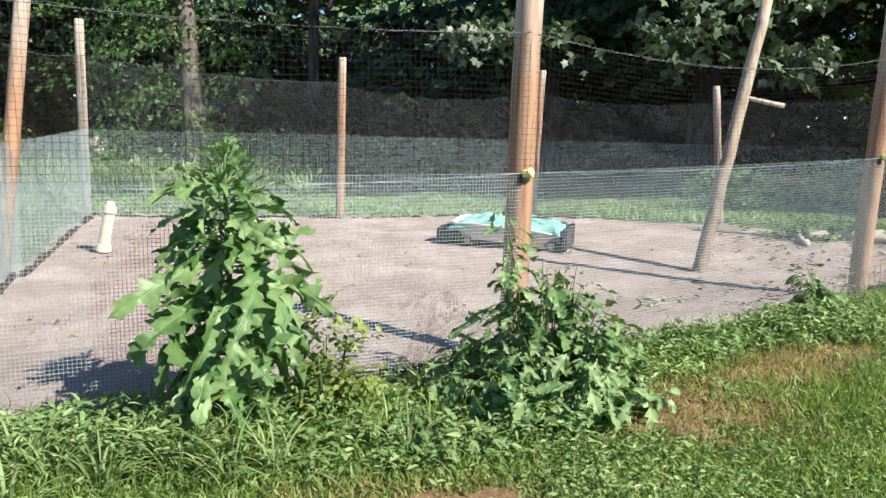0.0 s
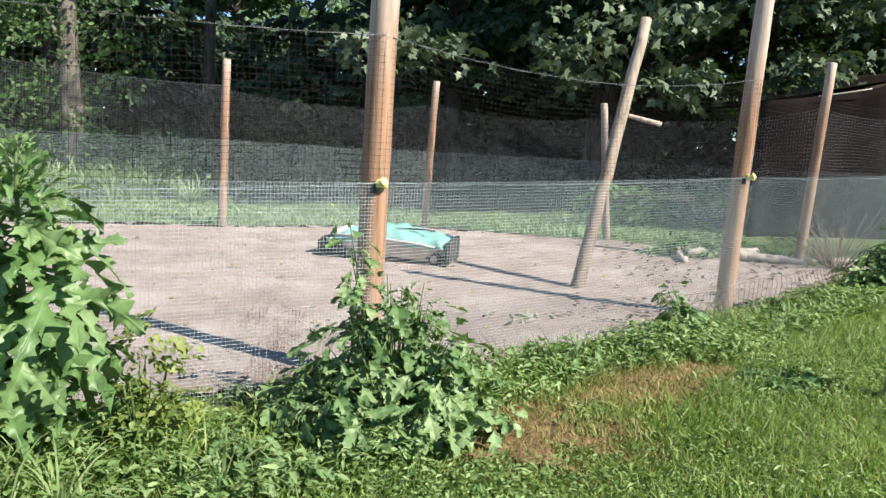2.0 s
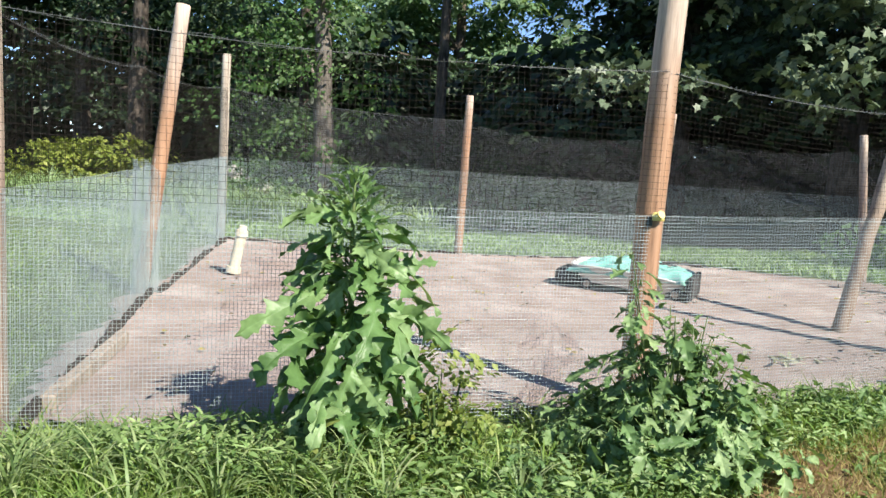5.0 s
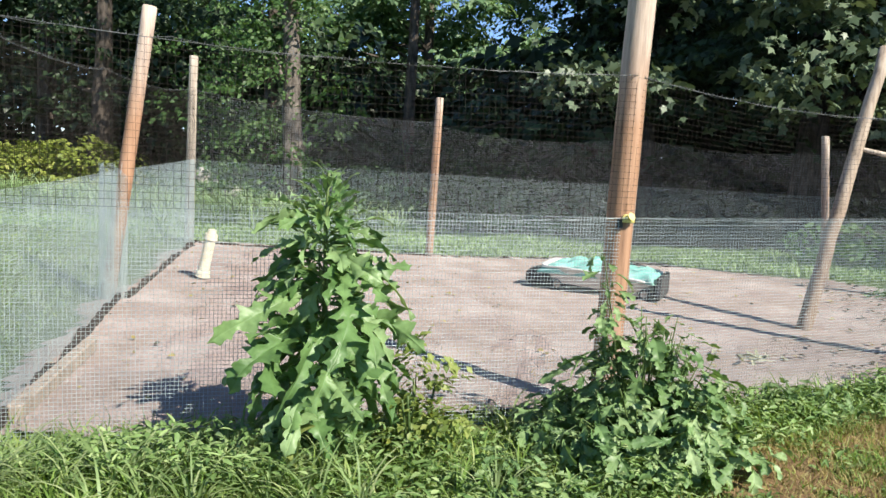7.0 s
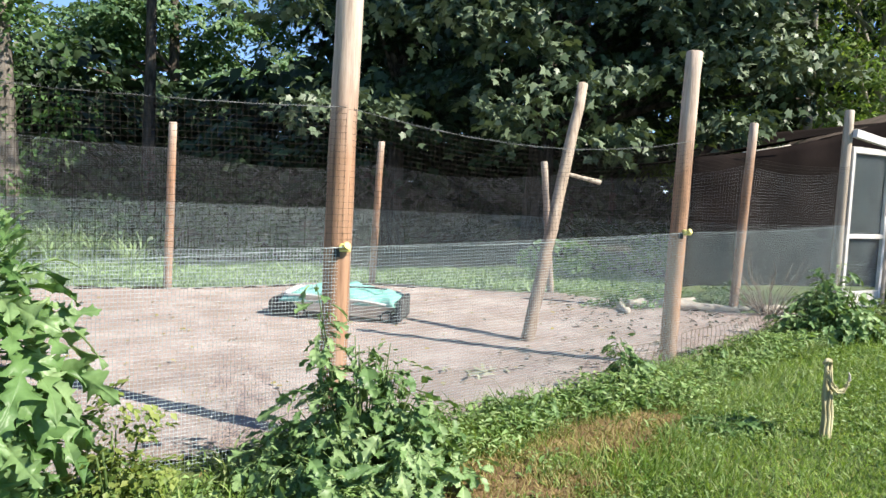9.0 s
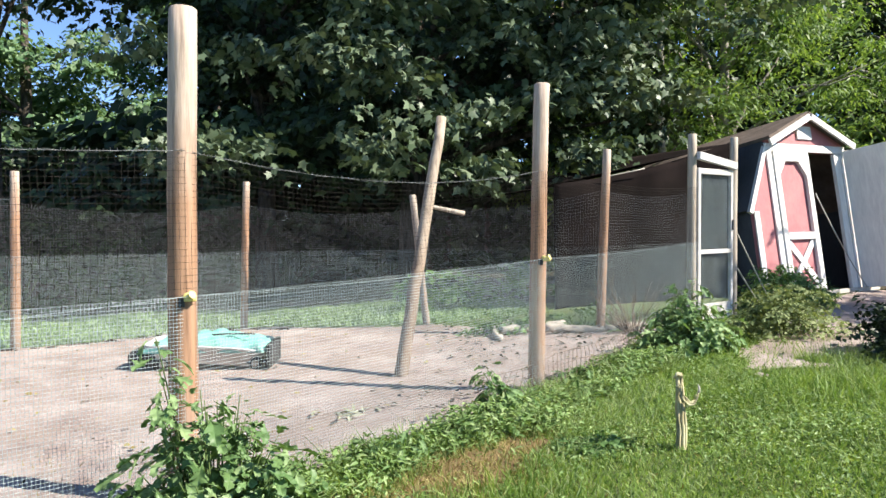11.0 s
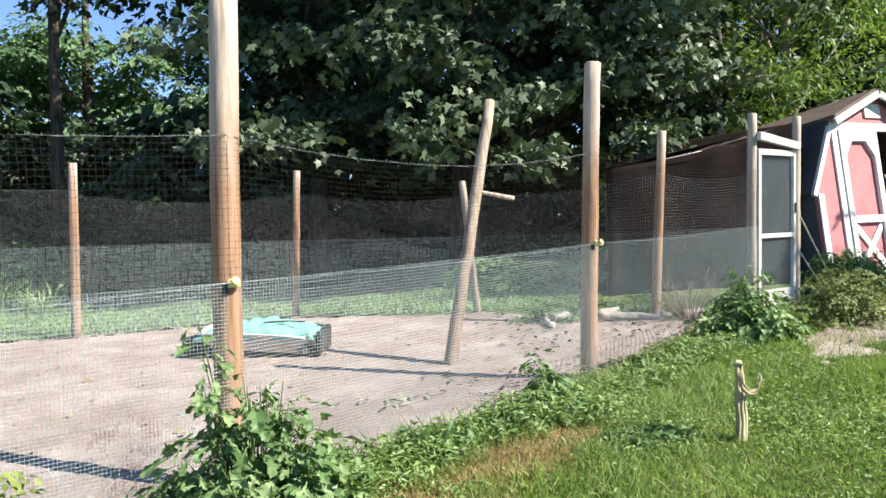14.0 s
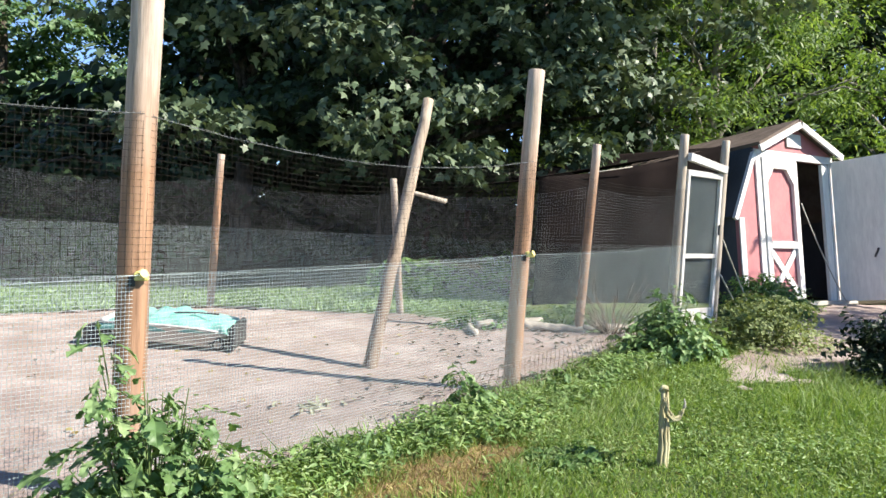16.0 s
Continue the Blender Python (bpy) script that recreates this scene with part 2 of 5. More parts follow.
M_HEDGE = leafy("yellow_green_bush", (0.17, 0.23, 0.04), (0.28, 0.34, 0.065), (0.40, 0.43, 0.11), rough=0.5, through=0.3)
M_OLIVE = leafy("olive_weed_leaf", (0.16, 0.215, 0.08), (0.28, 0.34, 0.145), (0.42, 0.46, 0.235), rough=0.6, through=0.3, patch=4)
M_YELLOWHERB = leafy("yellow_herb_leaf", (0.15, 0.22, 0.05), (0.26, 0.33, 0.085), (0.40, 0.44, 0.15), rough=0.5, through=0.35, patch=5)
M_PALE = leafy("pale_flower", (0.42, 0.42, 0.30), (0.55, 0.54, 0.42), (0.66, 0.65, 0.55), rough=0.7, through=0.2)
M_TWIG = surface("dry_twig", [(0.3, (0.14, 0.10, 0.07)), (0.7, (0.27, 0.21, 0.16))], 12, rough=0.9)
# Near-black green: the shade over this bush is put into the leaf colour.
M_DARKBUSH = leafy("shaded_bush_leaf", (0.012, 0.028, 0.01), (0.02, 0.042, 0.014), (0.035, 0.06, 0.02), rough=0.5, through=0.1)


# ---- building helpers ----
def np_mesh(name, V, T):
    """A mesh from an array of places and an array of triangles."""
    V, T = np.asarray(V, np.float32), np.asarray(T, np.int32)
    me = bpy.data.meshes.new(name)
    me.vertices.add(len(V))
    me.vertices.foreach_set("co", V.ravel())
    me.loops.add(T.size)
    me.loops.foreach_set("vertex_index", T.ravel())
    me.polygons.add(len(T))
    me.polygons.foreach_set("loop_start", np.arange(0, T.size, T.shape[1], dtype=np.int32))
    me.update(calc_edges=True)
    return me


def np_part(name, V, T, material, parent=None, label="", smooth=False):
    me = np_mesh(name, V, T)
    me.materials.append(material)
    if smooth:
        me.polygons.foreach_set("use_smooth", np.ones(len(me.polygons), bool))
    ob = new(name, me)
    ob.parent = parent
    return tagged(ob, label)


def part(name, bm, material, parent=None, label="", smooth=False):
    me = bpy.data.meshes.new(name)
    bm.to_mesh(me)
    bm.free()
    me.materials.append(material)
    if smooth:
        me.polygons.foreach_set("use_smooth", np.ones(len(me.polygons), bool))
    ob = new(name, me)
    ob.parent = parent
    return tagged(ob, label)


def thing(name, m, label, category, group="", kind=""):
    ob = new(name)
    ob.matrix_world = m
    ob.empty_display_size = 0.1
    return tagged(ob, label, category, group, kind)


def add_box(bm, x0, x1, y0, y1, z0, z1, bevel=0.0, m=None):
    made = bmesh.ops.create_cube(bm, size=1.0)["verts"]
    for v in made:
        v.co = Vector((x0 if v.co.x < 0 else x1, y0 if v.co.y < 0 else y1, z0 if v.co.z < 0 else z1))
    if bevel:
        made = list({v for e in bmesh.ops.bevel(bm, geom=list({e for v in made for e in v.link_edges}), offset=bevel, segments=1, affect="EDGES")["verts"] for v in [e]} | {v for v in made if v.is_valid})
    if m is not None:
        bmesh.ops.transform(bm, matrix=m, verts=[v for v in made if v.is_valid])
    return bm


def box(x0, x1, y0, y1, z0, z1, bevel=0.0):
    return add_box(bmesh.new(), x0, x1, y0, y1, z0, z1, bevel)


def prism(bm, outline, y0, y1):
    """An outline in x and z drawn out from y0 to y1."""
    a = [bm.verts.new((x, y0, z)) for x, z in outline]
    b = [bm.verts.new((x, y1, z)) for x, z in outline]
    n = len(outline)
    bm.faces.new(a)
    bm.faces.new(b[::-1])
    for i in range(n):
        bm.faces.new((a[i], b[i], b[(i + 1) % n], a[(i + 1) % n]))
    bmesh.ops.recalc_face_normals(bm, faces=bm.faces)
    return bm


def tube_arrays(pts, radii, sides=8, cap=True, wobble=0.0, rng=None):
    pts = np.asarray(pts, float)
    n = len(pts)
    radii = np.broadcast_to(np.asarray(radii, float), (n,))
    d = np.gradient(pts, axis=0)
    d /= np.linalg.norm(d, axis=1, keepdims=True) + 1e-9
    up = np.where(np.abs(d[:, 2:3]) > 0.9, [[1.0, 0, 0]], [[0, 0, 1.0]])
    a = np.cross(d, up)
    a /= np.linalg.norm(a, axis=1, keepdims=True)
    b = np.cross(d, a)
    ang = np.arange(sides) * 2 * np.pi / sides
    w = 1 + (wobble * rng.standard_normal((n, sides)) if wobble else 0)
    V = pts[:, None] + (radii[:, None] * w)[..., None] * (np.cos(ang)[None, :, None] * a[:, None] + np.sin(ang)[None, :, None] * b[:, None])
    V = V.reshape(-1, 3)
    i, j = np.meshgrid(np.arange(n - 1), np.arange(sides), indexing="ij")
    p, q = i * sides + j, i * sides + (j + 1) % sides
    T = np.concatenate([np.stack([p, q, q + sides], -1).reshape(-1, 3), np.stack([p, q + sides, p + sides], -1).reshape(-1, 3)])
    if cap:
        V = np.concatenate([V, pts[:1], pts[-1:]])
        c0, c1, s = len(V) - 2, len(V) - 1, np.arange(sides)
        T = np.concatenate([T, np.stack([np.full(sides, c0), (s + 1) % sides, s], -1), np.stack([np.full(sides, c1), s + (n - 1) * sides, (s + 1) % sides + (n - 1) * sides], -1)])
    return V, T


def joined(pieces):
    V, T, k = [], [], 0
    for v, t in pieces:
        V.append(v), T.append(np.asarray(t) + k)
        k += len(v)
    return np.concatenate(V), np.concatenate(T)


def unit(v):
    return v / (np.linalg.norm(v, axis=-1, keepdims=True) + 1e-9)


def strew(V0, T0, places, axis, normal, size, width=None):
    """Copies of one leaf or blade, laid along axis (its y) with their faces to normal, as one pair of arrays."""
    axis = unit(axis)
    right = unit(np.cross(axis, normal))
    nrm = np.cross(right, axis)
    size = np.asarray(size, float)[:, None, None]
    width = size if width is None else np.asarray(width, float)[:, None, None]
    V = places[:, None] + width * V0[None, :, :1] * right[:, None] + size * (V0[None, :, 1:2] * axis[:, None] + V0[None, :, 2:] * nrm[:, None])
    T = (np.arange(len(places)) * len(V0))[:, None, None] + T0[None]
    return V.reshape(-1, 3), T.reshape(-1, 3)


BLADE = (np.array([(-0.5, 0, 0), (0.5, 0, 0), (-0.42, 0.5, 0.08), (0.42, 0.5, 0.08), (0, 1, -0.22)], float), np.array([(0, 1, 3), (0, 3, 2), (2, 3, 4)]))
OVATE = (np.array([(0, 0, 0), (-0.3, 0.25, 0.06), (0, 0.5, 0), (0.3, 0.25, 0.06), (-0.26, 0.6, 0.04), (0.26, 0.6, 0.04), (0, 1, -0.14)], float),
         np.array([(0, 2, 1), (0, 3, 2), (1, 2, 4), (3, 5, 2), (4, 2, 6), (2, 5, 6)]))
DIAMOND = (np.array([(0, 0, 0), (-0.34, 0.45, 0.07), (0, 1, -0.13), (0.34, 0.45, 0.07)], float), np.array([(0, 2, 1), (0, 3, 2)]))
LANCE = (np.array([(0, 0, 0), (-0.17, 0.4, 0.05), (0, 0.45, 0.0), (0.17, 0.4, 0.05), (0, 1.15, -0.22)], float), np.array([(0, 2, 1), (0, 3, 2), (1, 2, 4), (2, 3, 4)]))
LOBED = (np.array([(0, 0, 0), (0, 0.42, 0.02), (-0.30, 0.02, -0.03), (-0.26, 0.24, 0.0), (-0.55, 0.42, -0.08), (-0.24, 0.52, 0.0), (0, 1.0, -0.10), (0.24, 0.52, 0.0), (0.55, 0.42, -0.08), (0.26, 0.24, 0.0), (0.30, 0.02, -0.03)], float),
         np.array([(1, 0, 10), (1, 10, 9), (1, 9, 8), (1, 8, 7), (1, 7, 6), (1, 6, 5), (1, 5, 4), (1, 4, 3), (1, 3, 2), (1, 2, 0)]))


def height(x, y):
    """The ground rises by a hand's breadth or two towards the shed."""
    t = np.clip((np.asarray(x, float) - 0.8) / 5.4, 0, 1)
    return 0.2 * t * t * (3 - 2 * t)


# ---- plan ----
CORNER, P1, P2, GL, GR = (-1.80, 2.55), (0.545, 3.76), (2.80, 5.135), (5.43, 7.21), (6.20, 7.56)
S0, B1, B2, B3, B4, B5 = (-2.86, 5.06), (-3.96, 8.26), (-1.25, 8.69), (0.965, 9.60), (2.95, 8.63), (4.29, 7.04)
RUN = [CORNER, P1, P2, (4.2, 6.25), GL, B5, B4, B3, B2, B1, S0]


def inside(x, y, poly):
    x, y, hit = np.asarray(x, float), np.asarray(y, float), np.zeros(np.shape(x), bool)
    for (x0, y0), (x1, y1) in zip(poly, poly[1:] + poly[:1]):
        hit ^= ((y0 > y) != (y1 > y)) & (x < (x1 - x0) * (y - y0) / (y1 - y0 + 1e-12) + x0)
    return hit


# ---- ground ----
def sheet(name, xs, ys, material, keep=None, lift=0.0, rough_h=0.012, seed=3, label="", category=""):
    X, Y = np.meshgrid(xs, ys)
    rng = np.random.default_rng(seed)
    Z = height(X, Y) + lift + rough_h * (np.sin(X * 2.7 + 1.3 * np.sin(Y * 1.9)) * np.cos(Y * 2.3) * 0.6 + rng.uniform(-0.5, 0.5, X.shape))
    V = np.stack([X, Y, Z], -1).reshape(-1, 3)
    i, j = np.meshgrid(np.arange(len(ys) - 1), np.arange(len(xs) - 1), indexing="ij")
    p = i * len(xs) + j
    q = np.stack([p, p + 1, p + len(xs) + 1, p + len(xs)], -1).reshape(-1, 4)
    if keep is not None:
        c = V[q].mean(1)
        q = q[keep(c[:, 0], c[:, 1])]
        used = np.unique(q)
        V, q = V[used], np.searchsorted(used, q)
    me = np_mesh(name, V, q)
    me.materials.append(material)
    me.polygons.foreach_set("use_smooth", np.ones(len(me.polygons), bool))
    return tagged(new(name, me), label, category, kind="structure")


far = [40.0, 80.0, 160.0, 400.0]
sheet("ground", np.r_[[-v for v in far[::-1]], np.arange(-20, 20.01, 0.25), far], np.r_[[-400.0, -120.0, -40.0], np.arange(-8, 26.01, 0.25), far], M_SOIL, label="lawn soil with short turf reaching to the woods", category="ground")
rag = lambda x, y: 0.16 * np.sin(x * 3.1 + 2 * np.sin(y * 2.2)) + 0.10 * np.sin(x * 7.7 + y * 5.1)


def run_edge(x, y):
    return inside(x + 0.4 * rag(x, y), y + 0.4 * rag(y, x), RUN)


sheet("run_floor", np.arange(-4.4, 6.6, 0.07), np.arange(2.2, 10.0, 0.07), M_DIRT, keep=run_edge, lift=0.022, rough_h=0.012, seed=5, label="bare trampled pinkish dirt of the chicken run", category="ground")


def woods_floor(x, y):
    return y > 11.35 + 0.3 * np.sin(x * 0.9) + np.where(x < -1.5, (-1.5 - x) * 0.45, 0) + np.where(x < -4.0, (-4.0 - x) * 0.9, 0) - np.clip(x - 3.0, 0, 3) * 0.9


# Its edge and dark tone stand in for the trees' shade on the ground.
sheet("woods_floor", np.arange(-20, 20.01, 0.25), np.arange(9.5, 26.01, 0.25), M_LITTER, keep=woods_floor, lift=0.02, seed=6, label="leaf litter under the trees, darkened as their shade", category="ground")


def dry_field(x, y):
    """Below 1 the turf is worn through; up to 2.5 it is thin and yellow."""
    a = ((x - 1.93 - (y - 3.80) * 0.9) / 0.25) ** 2 + ((y - 3.76) / 0.30) ** 2
    b = ((x - 1.22) / 0.34) ** 2 + ((y - 3.18) / 0.28) ** 2
    c = ((x - 0.30) / 0.30) ** 2 + ((y - 2.25) / 0.20) ** 2
    return np.minimum(np.minimum(a - 0.35, b), c + 0.35) + 2.6 * rag(x * 3, y * 3) + 0.35 * np.sin(23 * x + 4 * y) * np.sin(19 * y - 6 * x)


def dry_edge(x, y):
    return dry_field(x, y) < 0.9


sheet("dry_turf_patch", np.arange(-0.4, 3.2, 0.025), np.arange(1.8, 4.8, 0.025), M_DRY, keep=dry_edge, lift=0.02, rough_h=0.008, seed=7, label="bare straw-brown patch worn into the lawn", category="ground")


def path_edge(x, y):
    mid = 4.95 + 1.25 * (y - 5.0)
    hw = 0.46 + 0.36 * np.clip((y - 4.75) / 0.7, 0, 1) + 0.5 * rag(x, y)
    return (np.abs(x - mid) < hw) & (y > 4.92 + 0.9 * rag(y * 1.7, x * 1.7)) & (y < 9.3)


sheet("dirt_path", np.arange(4.0, 11.5, 0.06), np.arange(4.2, 9.5, 0.06), M_DIRT, keep=path_edge, lift=0.02, rough_h=0.01, seed=8, label="pale trodden dirt path up to the shed", category="ground")

# ---- fence posts ----
def round_post(name, foot, top, r, material, label, group, seed=0, sides=12):
    rng = np.random.default_rng(seed)
    foot, top = np.array(foot, float), np.array(top, float)
    n = 14
    s = np.linspace(0, 1, n)[:, None]
    d = top - foot
    pts = s * d + [[0, 0, 0]] + 0.0016 * np.cumsum(rng.standard_normal((n, 3)), 0) * [1, 1, 0] * np.sqrt(s * (1 - s))
    pts[0] = pts[1] - d / n * 1.6
    rad = r * (1.04 - 0.10 * s[:, 0] + 0.015 * rng.standard_normal(n))
    rim = pts[-1] + d / np.linalg.norm(d) * 0.006
    pts = np.concatenate([pts, [rim]])
    V, T = tube_arrays(pts, np.r_[rad, rad[-1] * 0.86], sides, True, 0.018, rng)
    ob = np_part(name, V, T, material, smooth=False)
    ob.matrix_world = pose(*foot)
    return tagged(ob, label, "fence post", group)


gz = lambda p: float(height(p[0], p[1]))
FRONT = "posts of the front fence"
BACK = "posts of the back fence"
round_post("fence_post", (*P1, 0), (0.576, 3.745, 2.155), 0.063, M_POST, "tall round treated-pine fence post, bleached at the top", FRONT, 1)
round_post("fence_post", (*P2, gz(P2)), (2.862, 5.17, 2.187), 0.056, M_POST, "round brown treated-pine fence post carrying wire netting", FRONT, 2)
round_post("fence_post", (*CORNER, 0), (-1.80, 2.53, 2.1), 0.055, M_POST_OLD, "round pine corner post of the chicken run", FRONT, 3)
round_post("fence_post", (*S0, 0), (-2.64, 5.2, 2.05), 0.052, M_POST, "leaning pine post of the side fence", "posts of the side fence", 4)
round_post("fence_post", (*B1, 0), (-3.94, 8.27, 2.08), 0.05, M_POST_GREY, "thin weathered corner post of the back fence", BACK, 5)
round_post("fence_post", (*B2, 0), (-1.225, 8.70, 1.775), 0.046, M_POST, "short brown pine post of the back fence", BACK, 6)
round_post("fence_post", (*B3, 0), (1.02, 9.60, 1.74), 0.043, M_POST, "short brown pine post of the back fence", BACK, 7)
round_post("fence_post", (*B4, gz(B4)), (2.80, 8.66, 1.56), 0.04, M_POST_OLD, "weathered dark pine post of the back fence", BACK, 8)
round_post("fence_post", (*B5, gz(B5)), (4.36, 7.03, 1.945), 0.043, M_POST, "short brown pine post where the fence turns", BACK, 9)
round_post("gate_post", (*GL, 0.19), (5.44, 7.21, 2.145), 0.048, M_POST_GREY, "pale grey round post beside the gate", "gate posts", 10)
round_post("gate_post", (*GR, 0.2), (6.21, 7.56, 2.17), 0.046, M_POST_GREY, "pale grey round post beside the gate", "gate posts", 11)

# The leaning pole inside the run, with a short peg near its middle.
pole = thing("leaning_pole", pose(2.04, 6.04, gz((2.04, 6.04))), "peeled grey-brown pole leaning in the run with a short peg", "pole")
rng = np.random.default_rng(12)
V, T = tube_arrays(np.linspace((-0.02, -0.02, -0.1), (0.49, 0.47, 2.105), 12) + 0.004 * rng.standard_normal((12, 3)), np.linspace(0.055, 0.043, 12), 11, True, 0.02, rng)
np_part("shaft", V, T, M_POLE, pole)
V, T = tube_arrays(np.linspace((0.30, 0.30, 1.355), (0.63, 0.30, 1.29), 5), np.linspace(0.016, 0.02, 5), 8, True, 0.03, rng)
np_part("peg", V, T, M_POST_GREY, pole, "short pale peg")


# ---- wire netting ----
def netting(name, a, b, za, zb, cell_x, cell_z, r, material, parent, sag=0.0, bulge=0.01, seed=0, loosen=0.0, label=""):
    """A panel of woven wire between two plan points; za, zb: (bottom, top) at either end. sag lowers its upper edge in the middle."""
    rng = np.random.default_rng(seed)
    a, b = np.array([*a, 0.0]), np.array([*b, 0.0])
    L = np.linalg.norm(b - a)
    along, out = (b - a) / L, np.array([(b - a)[1], -(b - a)[0], 0]) / L
    ph = rng.uniform(0, 6, 4)
    nz = max(2, round((za[1] - za[0]) / cell_z))
    nx = max(2, round(L / cell_x))
    low = np.array([za[0], zb[0]])
    top = np.array([za[1], zb[1]])

    def bend(P):
        # x: share along the panel, z: share of its height
        u, w = P[..., 0], P[..., 2]
        z = low[0] + (low[1] - low[0]) * u + w * ((top[0] - low[0]) * (1 - u) + (top[1] - low[1]) * u) - sag * w * 4 * u * (1 - u)
        z = z + loosen * np.sin(9 * u + ph[0] + 3 * w) * np.sin(3.1 * w) * (1 - (2 * u - 1) ** 4)
        o = bulge * (np.sin(5 * u + ph[1]) + 0.6 * np.sin(11 * u + 4 * w + ph[2])) * np.sin(np.pi * np.clip(w, 0.0, 0.97)) * (1 - (2 * u - 1) ** 4)
        return a + along * (u * L)[..., None] + out * o[..., None] + np.array([0, 0, 1.0]) * z[..., None]

    hs = np.linspace(0, 1, nz + 1)
    vs = np.linspace(0, 1, nx + 1)
    # the wires are laid out in the panel's own plane, then bent into place, then given their thickness
    def strand(S, E, steps):
        u = np.linspace(0, 1, steps + 1)
        P = bend(S[:, None] + (E - S)[:, None] * u[None, :, None])
        d = unit(np.gradient(P, axis=1))
        s = unit(np.cross(d, out))
        ring = np.stack([s, out + 0 * s, -s, -out + 0 * s], 2) * r
        V = (P[:, :, None] + ring).reshape(-1, 3)
        n = steps + 1
        k = (np.arange(len(S))[:, None, None] * n + np.arange(steps)[None, :, None]) * 4
        i, j = k + np.arange(4), k + (np.arange(4) + 1) % 4
        return V, np.stack([i, j, j + 4, i + 4], -1).reshape(-1, 4)

    z0 = np.zeros
    V, Q = joined([strand(np.stack([z0(nz + 1), z0(nz + 1), hs], -1), np.stack([z0(nz + 1) + 1, z0(nz + 1), hs], -1), 14),
                   strand(np.stack([vs, z0(nx + 1), z0(nx + 1)], -1), np.stack([vs, z0(nx + 1), z0(nx + 1) + 1], -1), 5)])
    return np_part(name, V, Q, material, parent, label)


CELL, CR = 0.0155, 0.00085
front = thing("front_fence", pose(0, 0, 0), "galvanised fine wire cloth below open netting on round posts", "fence")
side = thing("side_fence", pose(0, 0, 0), "galvanised wire cloth along the short side of the run", "fence")
back = thing("back_fence", pose(0, 0, 0), "galvanised wire cloth and loose netting at the far side", "fence")


def off(p, dx, dy):
    return (p[0] + dx, p[1] + dy)


q = lambda p: off(p, 0.03, -0.055)  # the cloth is stapled to the outer face of the posts
SPANS = [(front, q(CORNER), q(P1), (0.0, 0.92), (0.0, 0.92), (0.9, 1.55), (0.9, 1.545), 0.05),
         (front, q(P1), q(P2), (0.0, 0.92), (gz(P2), 0.985), (0.9, 1.545), (0.97, 1.59), 0.11),
         (front, q(P2), q(GL), (gz(P2), 0.985), (0.19, 1.03), (0.97, 1.59), (1.02, 1.60), 0.06),
         (side, CORNER, S0, (0.0, 0.92), (0.0, 0.92), (0.9, 1.55), (0.9, 1.60), 0.05),
         (side, S0, B1, (0.0, 0.92), (0.0, 0.95), (0.9, 1.60), (0.93, 1.72), 0.06),
         (back, B1, B2, (0.0, 0.94), (0.0, 0.94), (0.93, 1.72), (0.93, 1.50), 0.06),
         (back, B2, B3, (0.0, 0.94), (0.0, 0.92), (0.93, 1.47), (0.90, 1.46), 0.10),
         (back, B3, B4, (0.0, 0.92), (gz(B4), 0.95), (0.90, 1.48), (0.93, 1.42), 0.10),
         (back, B4, B5, (gz(B4), 0.95), (gz(B5), 1.0), (0.93, 1.42), (0.98, 1.55), 0.08),
         (back, B5, off(GL, 0.03, 0.05), (gz(B5), 1.0), (0.19, 1.03), (0.98, 1.55), (1.0, 1.55), 0.06)]
INNER = {side: (0.062, -0.01), back: (0.0, -0.062)}  # on the side and back the wire is stapled to the inner faces
for k, (fence, a, b, ca, cb, na, nb, sag) in enumerate(SPANS):
    if fence is not front:
        a, b = off(a, *INNER[fence]), off(b, *INNER[fence])
    netting("wire_cloth", a, b, ca, cb, CELL, CELL, CR * (0.4 if k > 7 else 0.9) if fence is back else CR * 0.88 if fence is side else CR * (0.52 if k == 2 else 1.0), M_WIRE, fence, 0.006, 0.012, k, 0.0)
    netting("open_netting", off(a, 0, -0.012), off(b, 0, -0.012), na, nb, 0.0265, 0.0285, 0.00055 if fence is back else 0.0006 if fence is front else 0.00055, M_NET_LIT if fence is back else M_NET, fence, sag, 0.03, 50 + k, 0.014, "dull open netting with sagging upper edge")


# spare wire cloth gathered in a bundle round the leaning post of the side fence
for k in range(7):
    w0, w1 = (2 * math.pi * (k + e) / 7 for e in (0.0, 1.15))
    r0, r1 = 0.082 + 0.012 * math.sin(3 * k), 0.082 + 0.012 * math.cos(2 * k)
    netting("gathered_cloth", off(S0, r0 * math.cos(w0) + 0.02, r0 * math.sin(w0)), off(S0, r1 * math.cos(w1) + 0.05, r1 * math.sin(w1)), (0.0, 0.97), (0.0, 1.0 - 0.02 * k), CELL * 0.6, CELL, CR * 1.1, M_WIRE, side, 0.0, 0.004, 90 + k)


def cord(name, pts, r, material, label, category, sides=6):
    V, T = tube_arrays(np.array(pts, float), r, sides)
    return tagged(np_part(name, V, T, material, smooth=True), label, category)


def hung(a, b, drop, n=14):
    u = np.linspace(0, 1, n)[:, None]
    return np.array(a) * (1 - u) + np.array(b) * u - np.array([[0, 0, 1.0]]) * drop * 4 * u * (1 - u)


